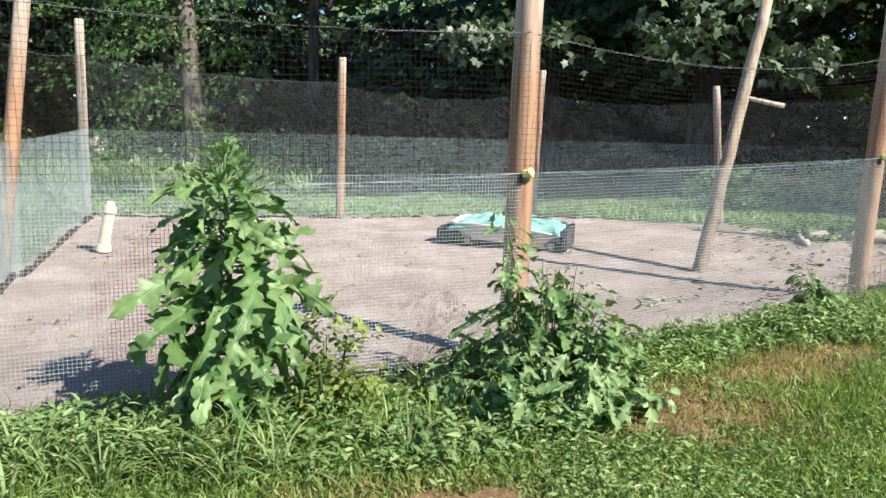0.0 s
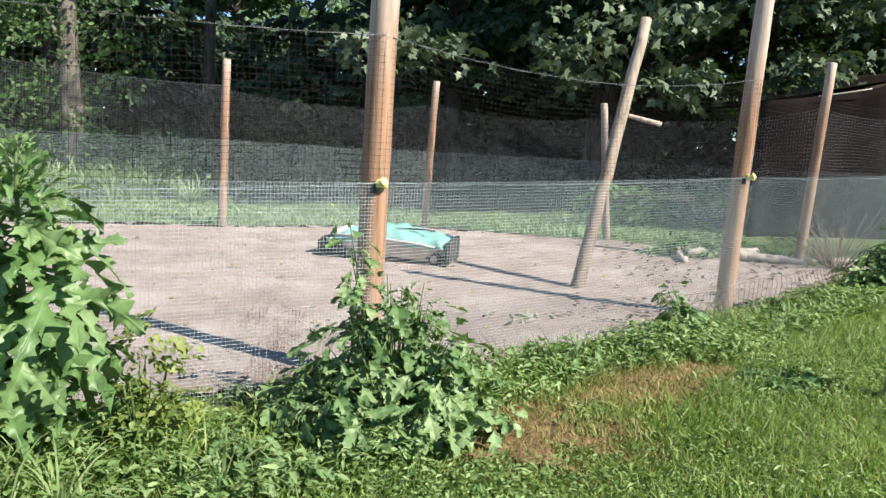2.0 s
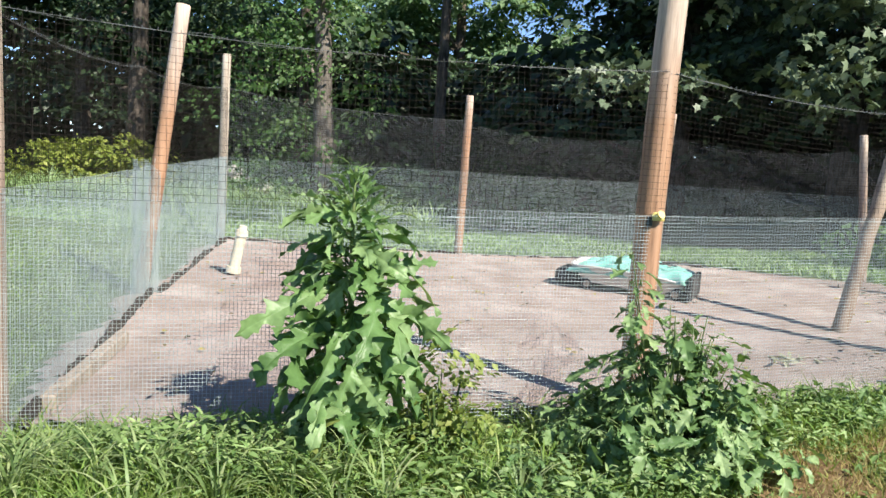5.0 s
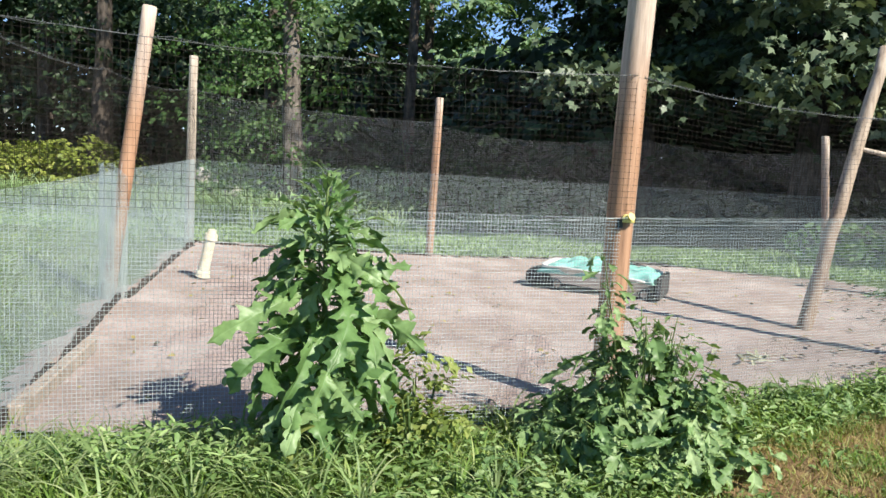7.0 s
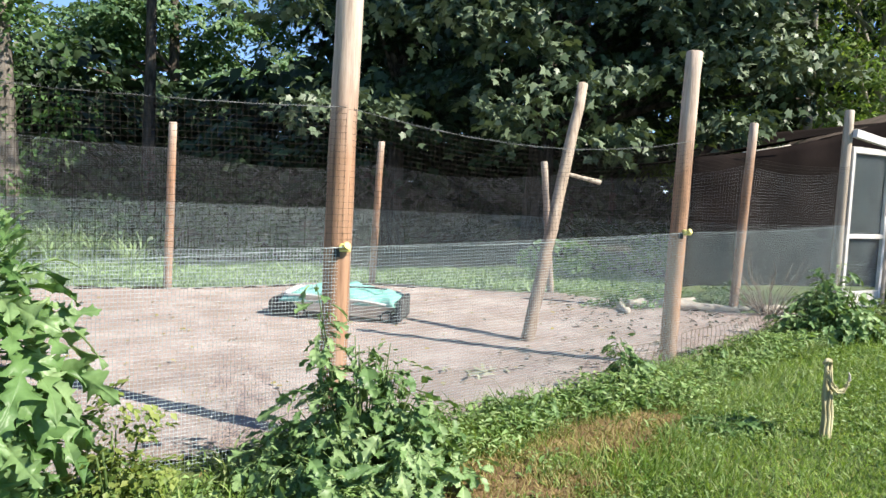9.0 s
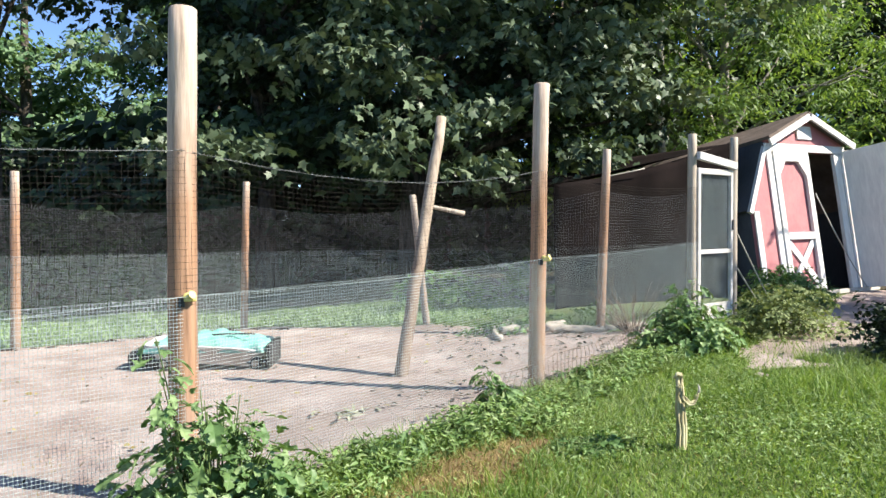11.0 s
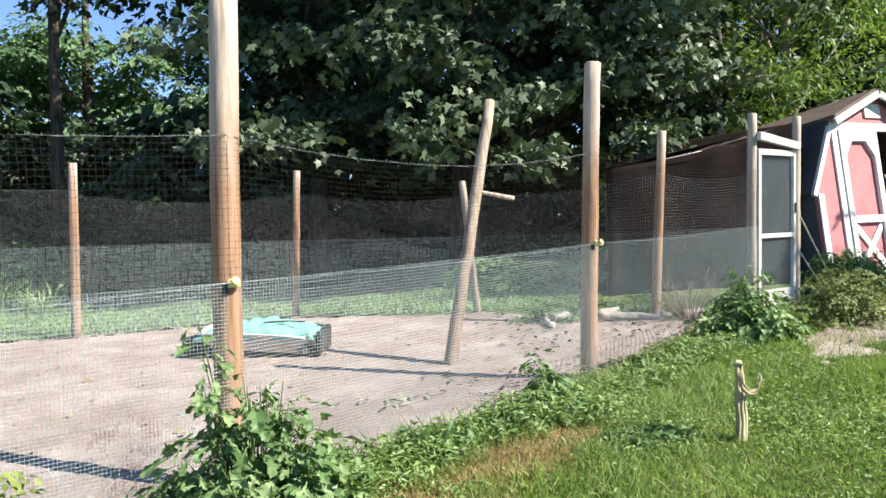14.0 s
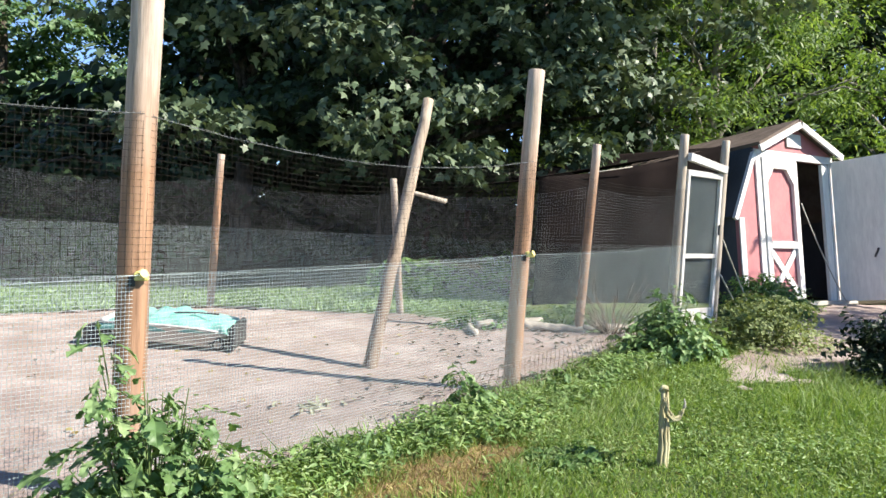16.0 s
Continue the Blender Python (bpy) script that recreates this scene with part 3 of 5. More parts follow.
def insulator(p, z):
    t = thing("insulator", pose(p[0] + 0.03, p[1] - 0.065, z), "yellow plastic fence insulator nailed to a post", "insulator", "insulators on the posts")
    bm = bmesh.new()
    bmesh.ops.create_cone(bm, cap_ends=True, segments=10, radius1=0.017, radius2=0.013, depth=0.03, matrix=pose(0, -0.012, 0.004, 90))
    bmesh.ops.create_cone(bm, cap_ends=True, segments=10, radius1=0.010, radius2=0.019, depth=0.026, matrix=pose(0.018, -0.034, 0.006, 60, 0, 40))
    add_box(bm, -0.012, 0.04, -0.03, -0.004, -0.018, -0.006, 0.003)
    part("cap", bm, M_YELLOW, t)
    bm = box(-0.035, -0.008, -0.012, 0.02, -0.045, -0.002, 0.004)
    part("bracket", bm, M_BLACK, t, "dark bracket")


# the twisted upper selvage of the netting, with the cut wire ends standing up from it
def selvage(a, b, za, zb, sag, parent, seed):
    rng = np.random.default_rng(seed)
    line = hung((*a, za), (*b, zb), sag, 30)
    pieces = [tube_arrays(line, 0.0012, 5, False), tube_arrays(line + 0.004 * rng.standard_normal(line.shape), 0.0008, 4, False)]
    n = int(np.linalg.norm(line[-1] - line[0]) / 0.0265)
    for u in (np.arange(n) + 0.5) / n:
        p = np.array([np.interp(u, np.linspace(0, 1, 30), line[:, i]) for i in range(3)])
        pieces.append(tube_arrays(np.array([p, p + [0, 0, rng.uniform(0.006, 0.014)]]), 0.0011, 4, False))
    V, T = joined(pieces)
    np_part("selvage", V, T, M_SELVAGE, parent, "pale twisted upper selvage")


for k, (fence, a, b, ca, cb, na, nb, sag) in enumerate(SPANS[:2] + SPANS[3:6]):
    selvage(off(a, 0, -0.014), off(b, 0, -0.014), na[1], nb[1], sag, fence, 200 + k)
insulator((P1[0], P1[1] + 0.01), 0.92)
insulator(P2, 0.99)
yard = lambda p, z: (p[0] + 0.03, p[1] - 0.11, z)
cord("fence_wire", np.concatenate([hung(yard(CORNER, 0.90), yard(P1, 0.925), 0.035), hung(yard(P1, 0.925), yard(P2, 0.99), 0.02)[1:], hung(yard(P2, 0.99), yard(GL, 1.03), 0.02)[1:]]), 0.0009, M_WIRE, "single pale electric wire strung along the fence", "wire")

# Low welded wire with wide openings against the foot of the front fence.
guard = thing("welded_wire_guard", pose(0, 0, 0), "bent rusty welded wire against the foot of the fence", "wire mesh")
netting("wire_grid", (2.20, 4.62), (2.92, 5.05), (0.02, 0.30), (0.06, 0.34), 0.055, 0.09, 0.0016, M_RUST, guard, 0.03, 0.03, 71, 0.02)
netting("wire_grid", (2.92, 5.05), (4.75, 6.40), (0.06, 0.34), (0.14, 0.50), 0.055, 0.09, 0.0016, M_RUST, guard, 0.05, 0.04, 72, 0.02)

# ---- gate ----
ang = math.degrees(math.atan2(GR[1] - GL[1], GR[0] - GL[0]))
gate = thing("gate", pose(GL[0] + 0.05, GL[1] - 0.03, 0.20, 0, 0, ang), "white-framed mesh gate between two grey posts", "gate")
GW, GH = 0.70, 1.60
for x0, x1, z0, z1, nm in ((0.0, 0.046, 0, GH, "stile"), (GW - 0.046, GW, 0, GH, "stile"), (0.047, GW - 0.047, GH - 0.06, GH, "rail"), (0.047, GW - 0.047, 0.70, 0.745, "rail")):
    part(nm, box(x0, x1, -0.018, 0.018, z0, z1, 0.003), M_GATE, gate)
part("kick_board", box(0.047, GW - 0.047, -0.014, 0.014, 0.0, 0.17, 0.003), M_GATE, gate)
part("lintel", add_box(bmesh.new(), -0.38, 0.38, -0.025, 0.025, -0.04, 0.04, 0.004, pose(GW / 2, -0.03, GH + 0.085, 0, 6, 0)), M_GATE, gate)
net = netting("gate_mesh", (0.03, 0.022), (GW - 0.03, 0.022), (0.02, GH - 0.02), (0.02, GH - 0.02), CELL, CELL, CR, M_WIRE, gate, 0, 0.006, 77)
bm = box(GW - 0.03, GW - 0.012, -0.035, -0.018, 0.95, 1.06, 0.003)
part("latch", bm, M_BLACK, gate, "dark metal latch")


# ---- shed ----
shed = thing("shed", pose(9.037, 9.27, 0.2, -8.9, -0.7, 14.1), "leaning red barn shed with white trim, one door leaf open", "shed")
HW, WALL, KX, KZ, PZ, DEEP = 1.32, 1.27, 0.89, 2.22, 2.60, 3.2
DX, DZ = 0.80, 2.07  # half the double doorway, and its height
XD = HW - (HW - KX) * (DZ - WALL) / (KZ - WALL)  # half the width at the height of the lintel


def outline(hw, wall, kx, kz, pz, low=0.0):
    return [(-hw, low), (hw, low), (hw, wall), (kx, kz), (0, pz), (-kx, kz), (-hw, wall)]


# front wall round the doorway: two side panels and a gable
part("front_panel", prism(bmesh.new(), [(-HW, 0), (-DX, 0), (-DX, DZ), (-XD, DZ), (-HW, WALL)], 0, 0.05), M_RED, shed)
part("front_panel", prism(bmesh.new(), [(DX, 0), (HW, 0), (HW, WALL), (XD, DZ), (DX, DZ)], 0, 0.05), M_RED, shed)
part("gable", prism(bmesh.new(), [(-XD + 0.002, DZ + 0.003), (XD - 0.002, DZ + 0.003), (KX, KZ), (0, PZ), (-KX, KZ)], 0, 0.05), M_RED, shed)
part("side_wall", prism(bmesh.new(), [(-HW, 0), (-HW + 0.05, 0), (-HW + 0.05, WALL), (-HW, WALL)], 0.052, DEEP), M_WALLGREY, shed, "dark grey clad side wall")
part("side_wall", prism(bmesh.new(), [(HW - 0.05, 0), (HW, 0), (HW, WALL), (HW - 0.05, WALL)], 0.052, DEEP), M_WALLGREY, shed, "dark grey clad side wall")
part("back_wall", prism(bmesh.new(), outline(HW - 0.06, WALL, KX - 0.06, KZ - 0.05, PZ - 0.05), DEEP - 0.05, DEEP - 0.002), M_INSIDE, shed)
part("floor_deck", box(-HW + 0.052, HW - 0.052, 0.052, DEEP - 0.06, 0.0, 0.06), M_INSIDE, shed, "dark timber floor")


def roof_plane(nm, x0, z0, x1, z1, y0, y1, th, material, label=""):
    d = Vector((x1 - x0, 0, z1 - z0)).normalized()
    n = Vector((-d.z, 0, d.x))
    n = n if n.z > 0 else -n
    o = [(x0, z0), (x1, z1), (x1 + n.x * th, z1 + n.z * th), (x0 + n.x * th, z0 + n.z * th)]
    return part(nm, prism(bmesh.new(), o, y0, y1), material, shed, label)


for s in (-1, 1):
    roof_plane("upper_roof", 0, PZ + 0.012, s * (KX + 0.05), KZ + 0.012 - 0.023, -0.14, DEEP + 0.1, 0.045, M_SHINGLE, "brown shingled roof slope")
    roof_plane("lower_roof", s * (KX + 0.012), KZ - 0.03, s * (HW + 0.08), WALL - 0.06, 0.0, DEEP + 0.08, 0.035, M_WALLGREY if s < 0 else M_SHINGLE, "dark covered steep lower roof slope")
    # white fascia boards along the gable
    roof_plane("fascia", 0, PZ - 0.075, s * (KX + 0.07), KZ - 0.11, -0.175, -0.142, 0.09, M_WHITE)
    roof_plane("fascia", s * (KX + 0.02), KZ - 0.12, s * (HW + 0.07), WALL - 0.10, -0.05, -0.003, 0.07, M_WHITE)
    x0, x1 = (-HW - 0.004, -HW + 0.10) if s < 0 else (HW - 0.10, HW + 0.004)
    part("corner_trim", box(x0, x1, -0.024, -0.002, 0.0, WALL - 0.06, 0.003), M_WHITE, shed)
part("header_trim", box(-DX - 0.12, DX + 0.12, -0.03, -0.003, DZ, DZ + 0.11, 0.004), M_WHITE, shed)
part("door_jamb", box(-DX - 0.11, -DX - 0.002, -0.03, -0.003, 0.0, DZ - 0.003, 0.004), M_WHITE, shed)
part("door_jamb", box(DX + 0.002, DX + 0.11, -0.03, -0.003, 0.0, DZ - 0.003, 0.004), M_WHITE, shed)
part("door_post", box(DX - 0.15, DX - 0.003, -0.02, 0.035, 0.05, DZ - 0.006, 0.004), M_DOOR_IN, shed, "pale hinge post in the doorway")
part("gable_vent", box(-0.17, 0.17, -0.03, -0.003, PZ - 0.34, PZ - 0.14, 0.006), M_WHITE, shed, "white louvred gable vent")
part("door_sill", box(-DX - 0.05, DX + 0.3, -0.16, -0.004, -0.02, 0.05, 0.01), M_WOODCUT, shed, "worn plank sill")


left_leaf = part("door_leaf", box(-DX + 0.004, -0.004, 0.005, 0.04, 0.055, DZ - 0.006), M_RED, shed, "closed red door leaf with white cross brace")
yb = 0.005
t = 0.10


def on_leaf(nm, bm, label=""):
    ob = part(nm, bm, M_WHITE, left_leaf, label)
    return ob


x0, x1, h = -DX + 0.006, -0.006, DZ - 0.008
on_leaf("stile", box(x0, x0 + t, yb - 0.055, yb - 0.002, 0.06, h, 0.003))
on_leaf("stile", box(x1 - t, x1, yb - 0.055, yb - 0.002, 0.06, h, 0.003))
on_leaf("rail", box(x0 + t + 0.001, x1 - t - 0.001, yb - 0.055, yb - 0.002, h - 0.14, h, 0.003))
on_leaf("rail", box(x0 + t + 0.001, x1 - t - 0.001, yb - 0.055, yb - 0.002, 0.80, 0.90, 0.003))
on_leaf("rail", box(x0 + t + 0.001, x1 - t - 0.001, yb - 0.055, yb - 0.002, 0.06, 0.15, 0.003))
for xa, xb in ((x0 + t, x0 + t + 0.15), (x1 - t, x1 - t - 0.15)):
    on_leaf("corner_block", prism(bmesh.new(), [(xa, h - 0.141), (xb, h - 0.141), (xa, h - 0.34)], yb - 0.053, yb - 0.002))
bw, bh = x1 - x0 - 2 * t, 0.63
for k, s in enumerate((1, -1)):
    a = math.degrees(math.atan2(bh, bw))
    on_leaf("cross_brace", add_box(bmesh.new(), -0.42, 0.42, yb - 0.022 - 0.003 * k, yb - 0.004, -0.045, 0.045, 0.0, pose((x0 + x1) / 2, 0, 0.475, 0, -s * a, 0)))
open_leaf = part("open_door_leaf", box(0.0, 0.80, -0.02, 0.018, 0.0, DZ, 0.004), M_DOOR_IN, shed, "open door leaf showing its pale plain inner face")
open_leaf.matrix_local = pose(DX + 0.05, -0.05, 0.03, 0, 0, -83.6)
part("edge_trim", box(0.801, 0.825, -0.03, 0.026, 0.0, DZ, 0.003), M_WHITE, open_leaf, "white door edge")
bm = add_box(bmesh.new(), -0.012, 0.012, -0.012, 0.012, -0.07, 0.07, 0.004, pose(0.56, -0.035, 0.68, 0, 25, 0))
part("hasp", bm, M_BLACK, open_leaf, "dark hasp")

# ---- covered run of dark shade cloth against the shed ----
cover = thing("shade_cover", pose(0, 0, 0), "dark brown shade cloth stretched over a run beside the shed", "shade cloth")


def cloth(nm, c00, c10, c01, c11, sag, n=26, seed=0):
    rng = np.random.default_rng(seed)
    u, w = np.meshgrid(np.linspace(0, 1, n), np.linspace(0, 1, n))
    c = [np.array(v, float) for v in (c00, c10, c01, c11)]
    P = (c[0] * ((1 - u) * (1 - w))[..., None] + c[1] * (u * (1 - w))[..., None] + c[2] * ((1 - u) * w)[..., None] + c[3] * (u * w)[..., None])
    P[..., 2] -= sag * 16 * u * (1 - u) * w * (1 - w) + 0.4 * sag * 4 * u * (1 - u) * w
    P[..., 1] += 0.025 * np.sin(17 * u + 2 * w) + 0.015 * np.sin(29 * u - 5 * w)
    i, j = np.meshgrid(np.arange(n - 1), np.arange(n - 1), indexing="ij")
    p = (i * n + j).ravel()
    Q = np.stack([p, p + 1, p + n + 1, p + n], -1)
    ob = np_part(nm, P.reshape(-1, 3), Q, M_TARP, cover, smooth=True)
    md = ob.modifiers.new("thick", "SOLIDIFY")
    md.thickness = 0.006
    return ob


cloth("front_sheet", (4.7, 9.0, 0.14), (7.5, 9.25, 0.18), (4.7, 9.0, 1.72), (7.5, 9.25, 2.36), 0.2, seed=1)
cloth("roof_sheet", (4.69, 8.98, 1.725), (7.51, 9.23, 2.325), (4.5, 12.0, 1.6), (7.0, 12.0, 2.3), 0.08, seed=2)
cord("edge_rope", hung((4.68, 8.96, 1.72), (7.49, 9.21, 2.36), 0.08)[3:7] + np.array([[0, -0.03, 0.0]]), 0.006, M_ROPE, "pale rope along the edge of the shade cloth", "rope")
cord("prop_rope", hung((6.23, 7.52, 1.10), (7.1, 8.0, 0.22), 0.01), 0.009, M_ROPE, "pale guy rope from the gate post to the ground", "rope")
cord("prop_rope", hung((6.23, 7.52, 0.72), (6.75, 7.75, 0.22), 0.0), 0.009, M_ROPE, "pale guy rope from the gate post to the ground", "rope")
at_shed = lambda x, y, z: tuple(shed.matrix_world @ Vector((x, y, z)))
cord("door_chain", hung(at_shed(0.02, -0.06, 1.45), at_shed(0.86, -0.12, 0.02), 0.06), 0.009, M_ROPE, "thin pale rope hanging across the shed doorway", "rope")


# ---- trees ----
def crown_arrays(rng, centres, leaf, n_leaf, spread, size, droop=0.5, heart=None):
    """Sprays of leaves round many centres: flat, drooping outwards, uneven."""
    k = len(centres)
    c = np.repeat(centres, n_leaf, 0)
    out = np.repeat(unit(np.concatenate([rng.standard_normal((k, 2)), 0.15 * rng.standard_normal((k, 1))], 1)), n_leaf, 0)
    n = k * n_leaf
    a, r = rng.uniform(0, 2 * np.pi, n), np.sqrt(rng.uniform(0, 1, n))
    sp = np.repeat(rng.uniform(0.6, 1.3, k), n_leaf) * spread
    flat = np.stack([np.cos(a), np.sin(a), np.zeros(n)], -1) * (r * sp)[:, None]
    tilt = np.repeat(rng.normal(0, 0.35, (k, 2)), n_leaf, 0)
    place = c + flat
    place[:, 2] += (flat[:, :2] * tilt).sum(1) - droop * r * r * sp * 0.7 + rng.normal(0, 0.10, n) * sp
    axis = unit(flat + 0.3 * out) + rng.normal(0, 0.35, (n, 3)) + [0, 0, -droop]
    normal = np.array([0, 0, 1.0]) + rng.normal(0, 0.45, (n, 3))
    if heart is not None:  # leaves turn out towards the light
        normal += 0.75 * unit(place - heart)
    return strew(*leaf, place, axis, normal, size * rng.uniform(0.6, 1.25, n))


def tree(foot, tall, r, crown, n_spray, n_leaf, size, spread, leaf_mat, label, seed, leaf=LOBED, bark=M_BARK, lean=(0, 0), extra=None, limbs=12, outer=None):
    """crown: centre and half-axes of the leaf mass; extra: further spray centres, such as low hanging boughs or high
    ones added for shade.
    """
    rng = np.random.default_rng(seed)
    t = thing("tree", pose(foot[0], foot[1], float(height(*foot))), label, "tree", "trees of the wood")
    f = np.array([foot[0], foot[1], float(height(*foot))])
    n = 12
    s = np.linspace(0, 1, n)
    line = np.stack([lean[0] * s + 0.05 * np.cumsum(rng.standard_normal(n)) * r / 0.2, lean[1] * s + 0.05 * np.cumsum(rng.standard_normal(n)) * r / 0.2, tall * s], -1)
    line[0] = [0, 0, -0.1]
    rad = r * (1.0 - 0.8 * s) + r * 0.35 * np.exp(-s * 18)
    pieces = [tube_arrays(line, rad, 10, True, 0.04, rng)]
    centre, half = np.array(crown[0], float) - f, np.array(crown[1], float)
    # boughs first, then the sprays in clumps round them, so that dark gaps stay between
    m = max(8, n_spray // 7)
    boughs = centre + half * unit(rng.standard_normal((m, 3))) * (rng.uniform(0.15, 1.0, (m, 1)) ** 0.4)
    sprays = boughs[rng.integers(0, m, n_spray)] + rng.normal(0, 0.42, (n_spray, 3)) * [1.0, 1.0, 0.55]
    if extra is not None:
        sprays = np.concatenate([sprays, np.asarray(extra, float) - f])
    sprays = sprays[sprays[:, 2] > 0.25]
    for c in sprays[rng.choice(len(sprays), min(limbs, len(sprays)), replace=False)]:
        i = int(np.clip(np.searchsorted(line[:, 2], c[2] * rng.uniform(0.35, 0.8)), 1, n - 2))
        a = line[i]
        u = np.linspace(0, 1, 7)[:, None]
        arc = a * (1 - u) + c * u + np.array([[0, 0, 1.0]]) * (0.25 * np.linalg.norm(c - a) * u * (1 - u)) + 0.05 * rng.standard_normal((7, 3)) * u
        pieces.append(tube_arrays(arc, np.linspace(rad[i] * 0.45, 0.012, 7), 6, True))
    V, T = joined(pieces)
    np_part("trunk", V, T, bark, t, "bark-covered trunk and limbs", smooth=True)
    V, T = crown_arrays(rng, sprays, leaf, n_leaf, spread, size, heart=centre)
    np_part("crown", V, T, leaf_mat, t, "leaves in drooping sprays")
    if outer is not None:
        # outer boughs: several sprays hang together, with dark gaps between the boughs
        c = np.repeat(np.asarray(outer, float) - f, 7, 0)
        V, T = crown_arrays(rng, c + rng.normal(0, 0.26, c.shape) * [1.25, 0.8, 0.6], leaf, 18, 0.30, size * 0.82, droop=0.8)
        # Paler leaf copy: the sun on these boughs is put into the colour.
        np_part("outer_foliage", V, T, M_MAPLE_LIT, t, "outer bough leaves, painted paler as if sunlit")
    return t


rng = np.random.default_rng(40)


def cloud(n, x, y, z, seed):
    r = np.random.default_rng(seed)
    return np.stack([r.uniform(*x, n), r.uniform(*y, n), r.uniform(*z, n)], -1)


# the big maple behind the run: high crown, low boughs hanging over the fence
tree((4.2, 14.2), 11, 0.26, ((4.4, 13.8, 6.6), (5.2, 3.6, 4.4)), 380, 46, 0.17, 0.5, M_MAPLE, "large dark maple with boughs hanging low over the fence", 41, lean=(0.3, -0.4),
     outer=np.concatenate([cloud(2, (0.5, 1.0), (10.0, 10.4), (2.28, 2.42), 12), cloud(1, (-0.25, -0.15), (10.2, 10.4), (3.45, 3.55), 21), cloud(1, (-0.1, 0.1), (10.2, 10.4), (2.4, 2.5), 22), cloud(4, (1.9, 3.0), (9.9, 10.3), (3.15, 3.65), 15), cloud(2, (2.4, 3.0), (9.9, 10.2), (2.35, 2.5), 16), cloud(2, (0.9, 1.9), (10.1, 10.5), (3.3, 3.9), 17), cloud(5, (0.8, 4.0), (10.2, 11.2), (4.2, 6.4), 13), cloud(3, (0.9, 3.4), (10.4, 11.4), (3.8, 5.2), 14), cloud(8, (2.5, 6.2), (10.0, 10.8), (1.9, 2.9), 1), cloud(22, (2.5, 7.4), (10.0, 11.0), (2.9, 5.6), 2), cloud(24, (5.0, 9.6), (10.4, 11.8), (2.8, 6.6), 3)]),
     # The last two clouds hang out of view, added to shade the boughs below.
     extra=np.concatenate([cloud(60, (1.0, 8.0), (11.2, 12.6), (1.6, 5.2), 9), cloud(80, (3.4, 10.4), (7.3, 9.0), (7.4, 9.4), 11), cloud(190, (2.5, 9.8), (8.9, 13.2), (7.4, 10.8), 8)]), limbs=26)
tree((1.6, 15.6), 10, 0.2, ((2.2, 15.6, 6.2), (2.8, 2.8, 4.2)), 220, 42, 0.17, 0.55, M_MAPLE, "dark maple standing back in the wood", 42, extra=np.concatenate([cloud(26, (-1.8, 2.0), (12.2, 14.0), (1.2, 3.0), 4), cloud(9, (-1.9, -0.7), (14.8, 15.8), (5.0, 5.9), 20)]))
tree((-4.25, 12.1), 10, 0.17, ((-4.3, 12.6, 7.0), (2.2, 2.0, 3.2)), 80, 70, 0.085, 0.45, M_GREENLEAF, "straight grey trunk wrapped in creeper leaves", 43, leaf=OVATE, bark=M_BARK_GREY, limbs=5,
     extra=np.concatenate([cloud(30, (-4.6, -3.9), (11.8, 12.3), (2.4, 5.0), 5), cloud(26, (-5.7, -4.5), (11.3, 12.2), (1.2, 4.4), 10), cloud(26, (-6.4, -3.2), (11.4, 12.6), (0.5, 2.6), 6)]))
tree((-9.7, 15.0), 11, 0.21, ((-9.6, 15.4, 6.8), (3.0, 2.2, 4.2)), 130, 40, 0.12, 0.45, M_MAPLE, "grey trunk at the edge of the wood", 44, leaf=DIAMOND, extra=cloud(14, (-10.6, -8.6), (14.2, 15.2), (1.6, 3.6), 7))
tree((-3.1, 15.7), 12, 0.13, ((-2.8, 15.8, 9.2), (2.8, 2.2, 2.4)), 60, 36, 0.14, 0.5, M_MAPLE, "thin dark trunk with a high crown against the sky", 45, leaf=LOBED, extra=cloud(7, (-3.3, -2.5), (15.4, 16.0), (5.0, 5.7), 19))
tree((-6.2, 33.0), 12, 0.34, ((-6.6, 33.0, 4.6), (5.2, 3.0, 4.7)), 560, 46, 0.26, 0.8, M_BLUELEAF, "broad leafy tree standing in full sun", 46, leaf=DIAMOND)
tree((0.2, 35.0), 12, 0.34, ((0.6, 35.0, 6.4), (4.2, 3.0, 6.4)), 560, 46, 0.26, 0.8, M_BLUELEAF, "broad leafy tree standing in full sun", 56, leaf=DIAMOND)
tree((-11.5, 20.0), 11, 0.26, ((-11.5, 20.0, 6.2), (4.2, 3.0, 4.8)), 200, 40, 0.19, 0.65, M_BLUELEAF, "broad leafy tree at the end of the lawn", 47, leaf=DIAMOND)
tree((-12.4, 17.0), 11, 0.22, ((-12.0, 17.0, 6.0), (2.8, 2.2, 4.6)), 170, 40, 0.16, 0.55, M_MAPLE, "dark tree at the end of the lawn", 52, leaf=DIAMOND)
tree((-15.6, 15.4), 11, 0.22, ((-15.6, 15.4, 6.0), (3.0, 2.4, 4.6)), 170, 40, 0.16, 0.55, M_MAPLE, "dark tree at the end of the lawn", 53, leaf=DIAMOND)
tree((-6.4, 16.4), 11, 0.2, ((-6.6, 16.4, 5.8), (2.4, 2.2, 4.6)), 150, 40, 0.16, 0.55, M_MAPLE, "dark tree standing in the wood", 54, leaf=DIAMOND)
tree((12.9, 3.0), 8, 0.16, ((13.6, 3.9, 5.4), (2.3, 1.4, 1.0)), 240, 36, 0.15, 0.5, M_SUNLEAF, "small leafy tree beside the yard shading the path", 55, leaf=DIAMOND)
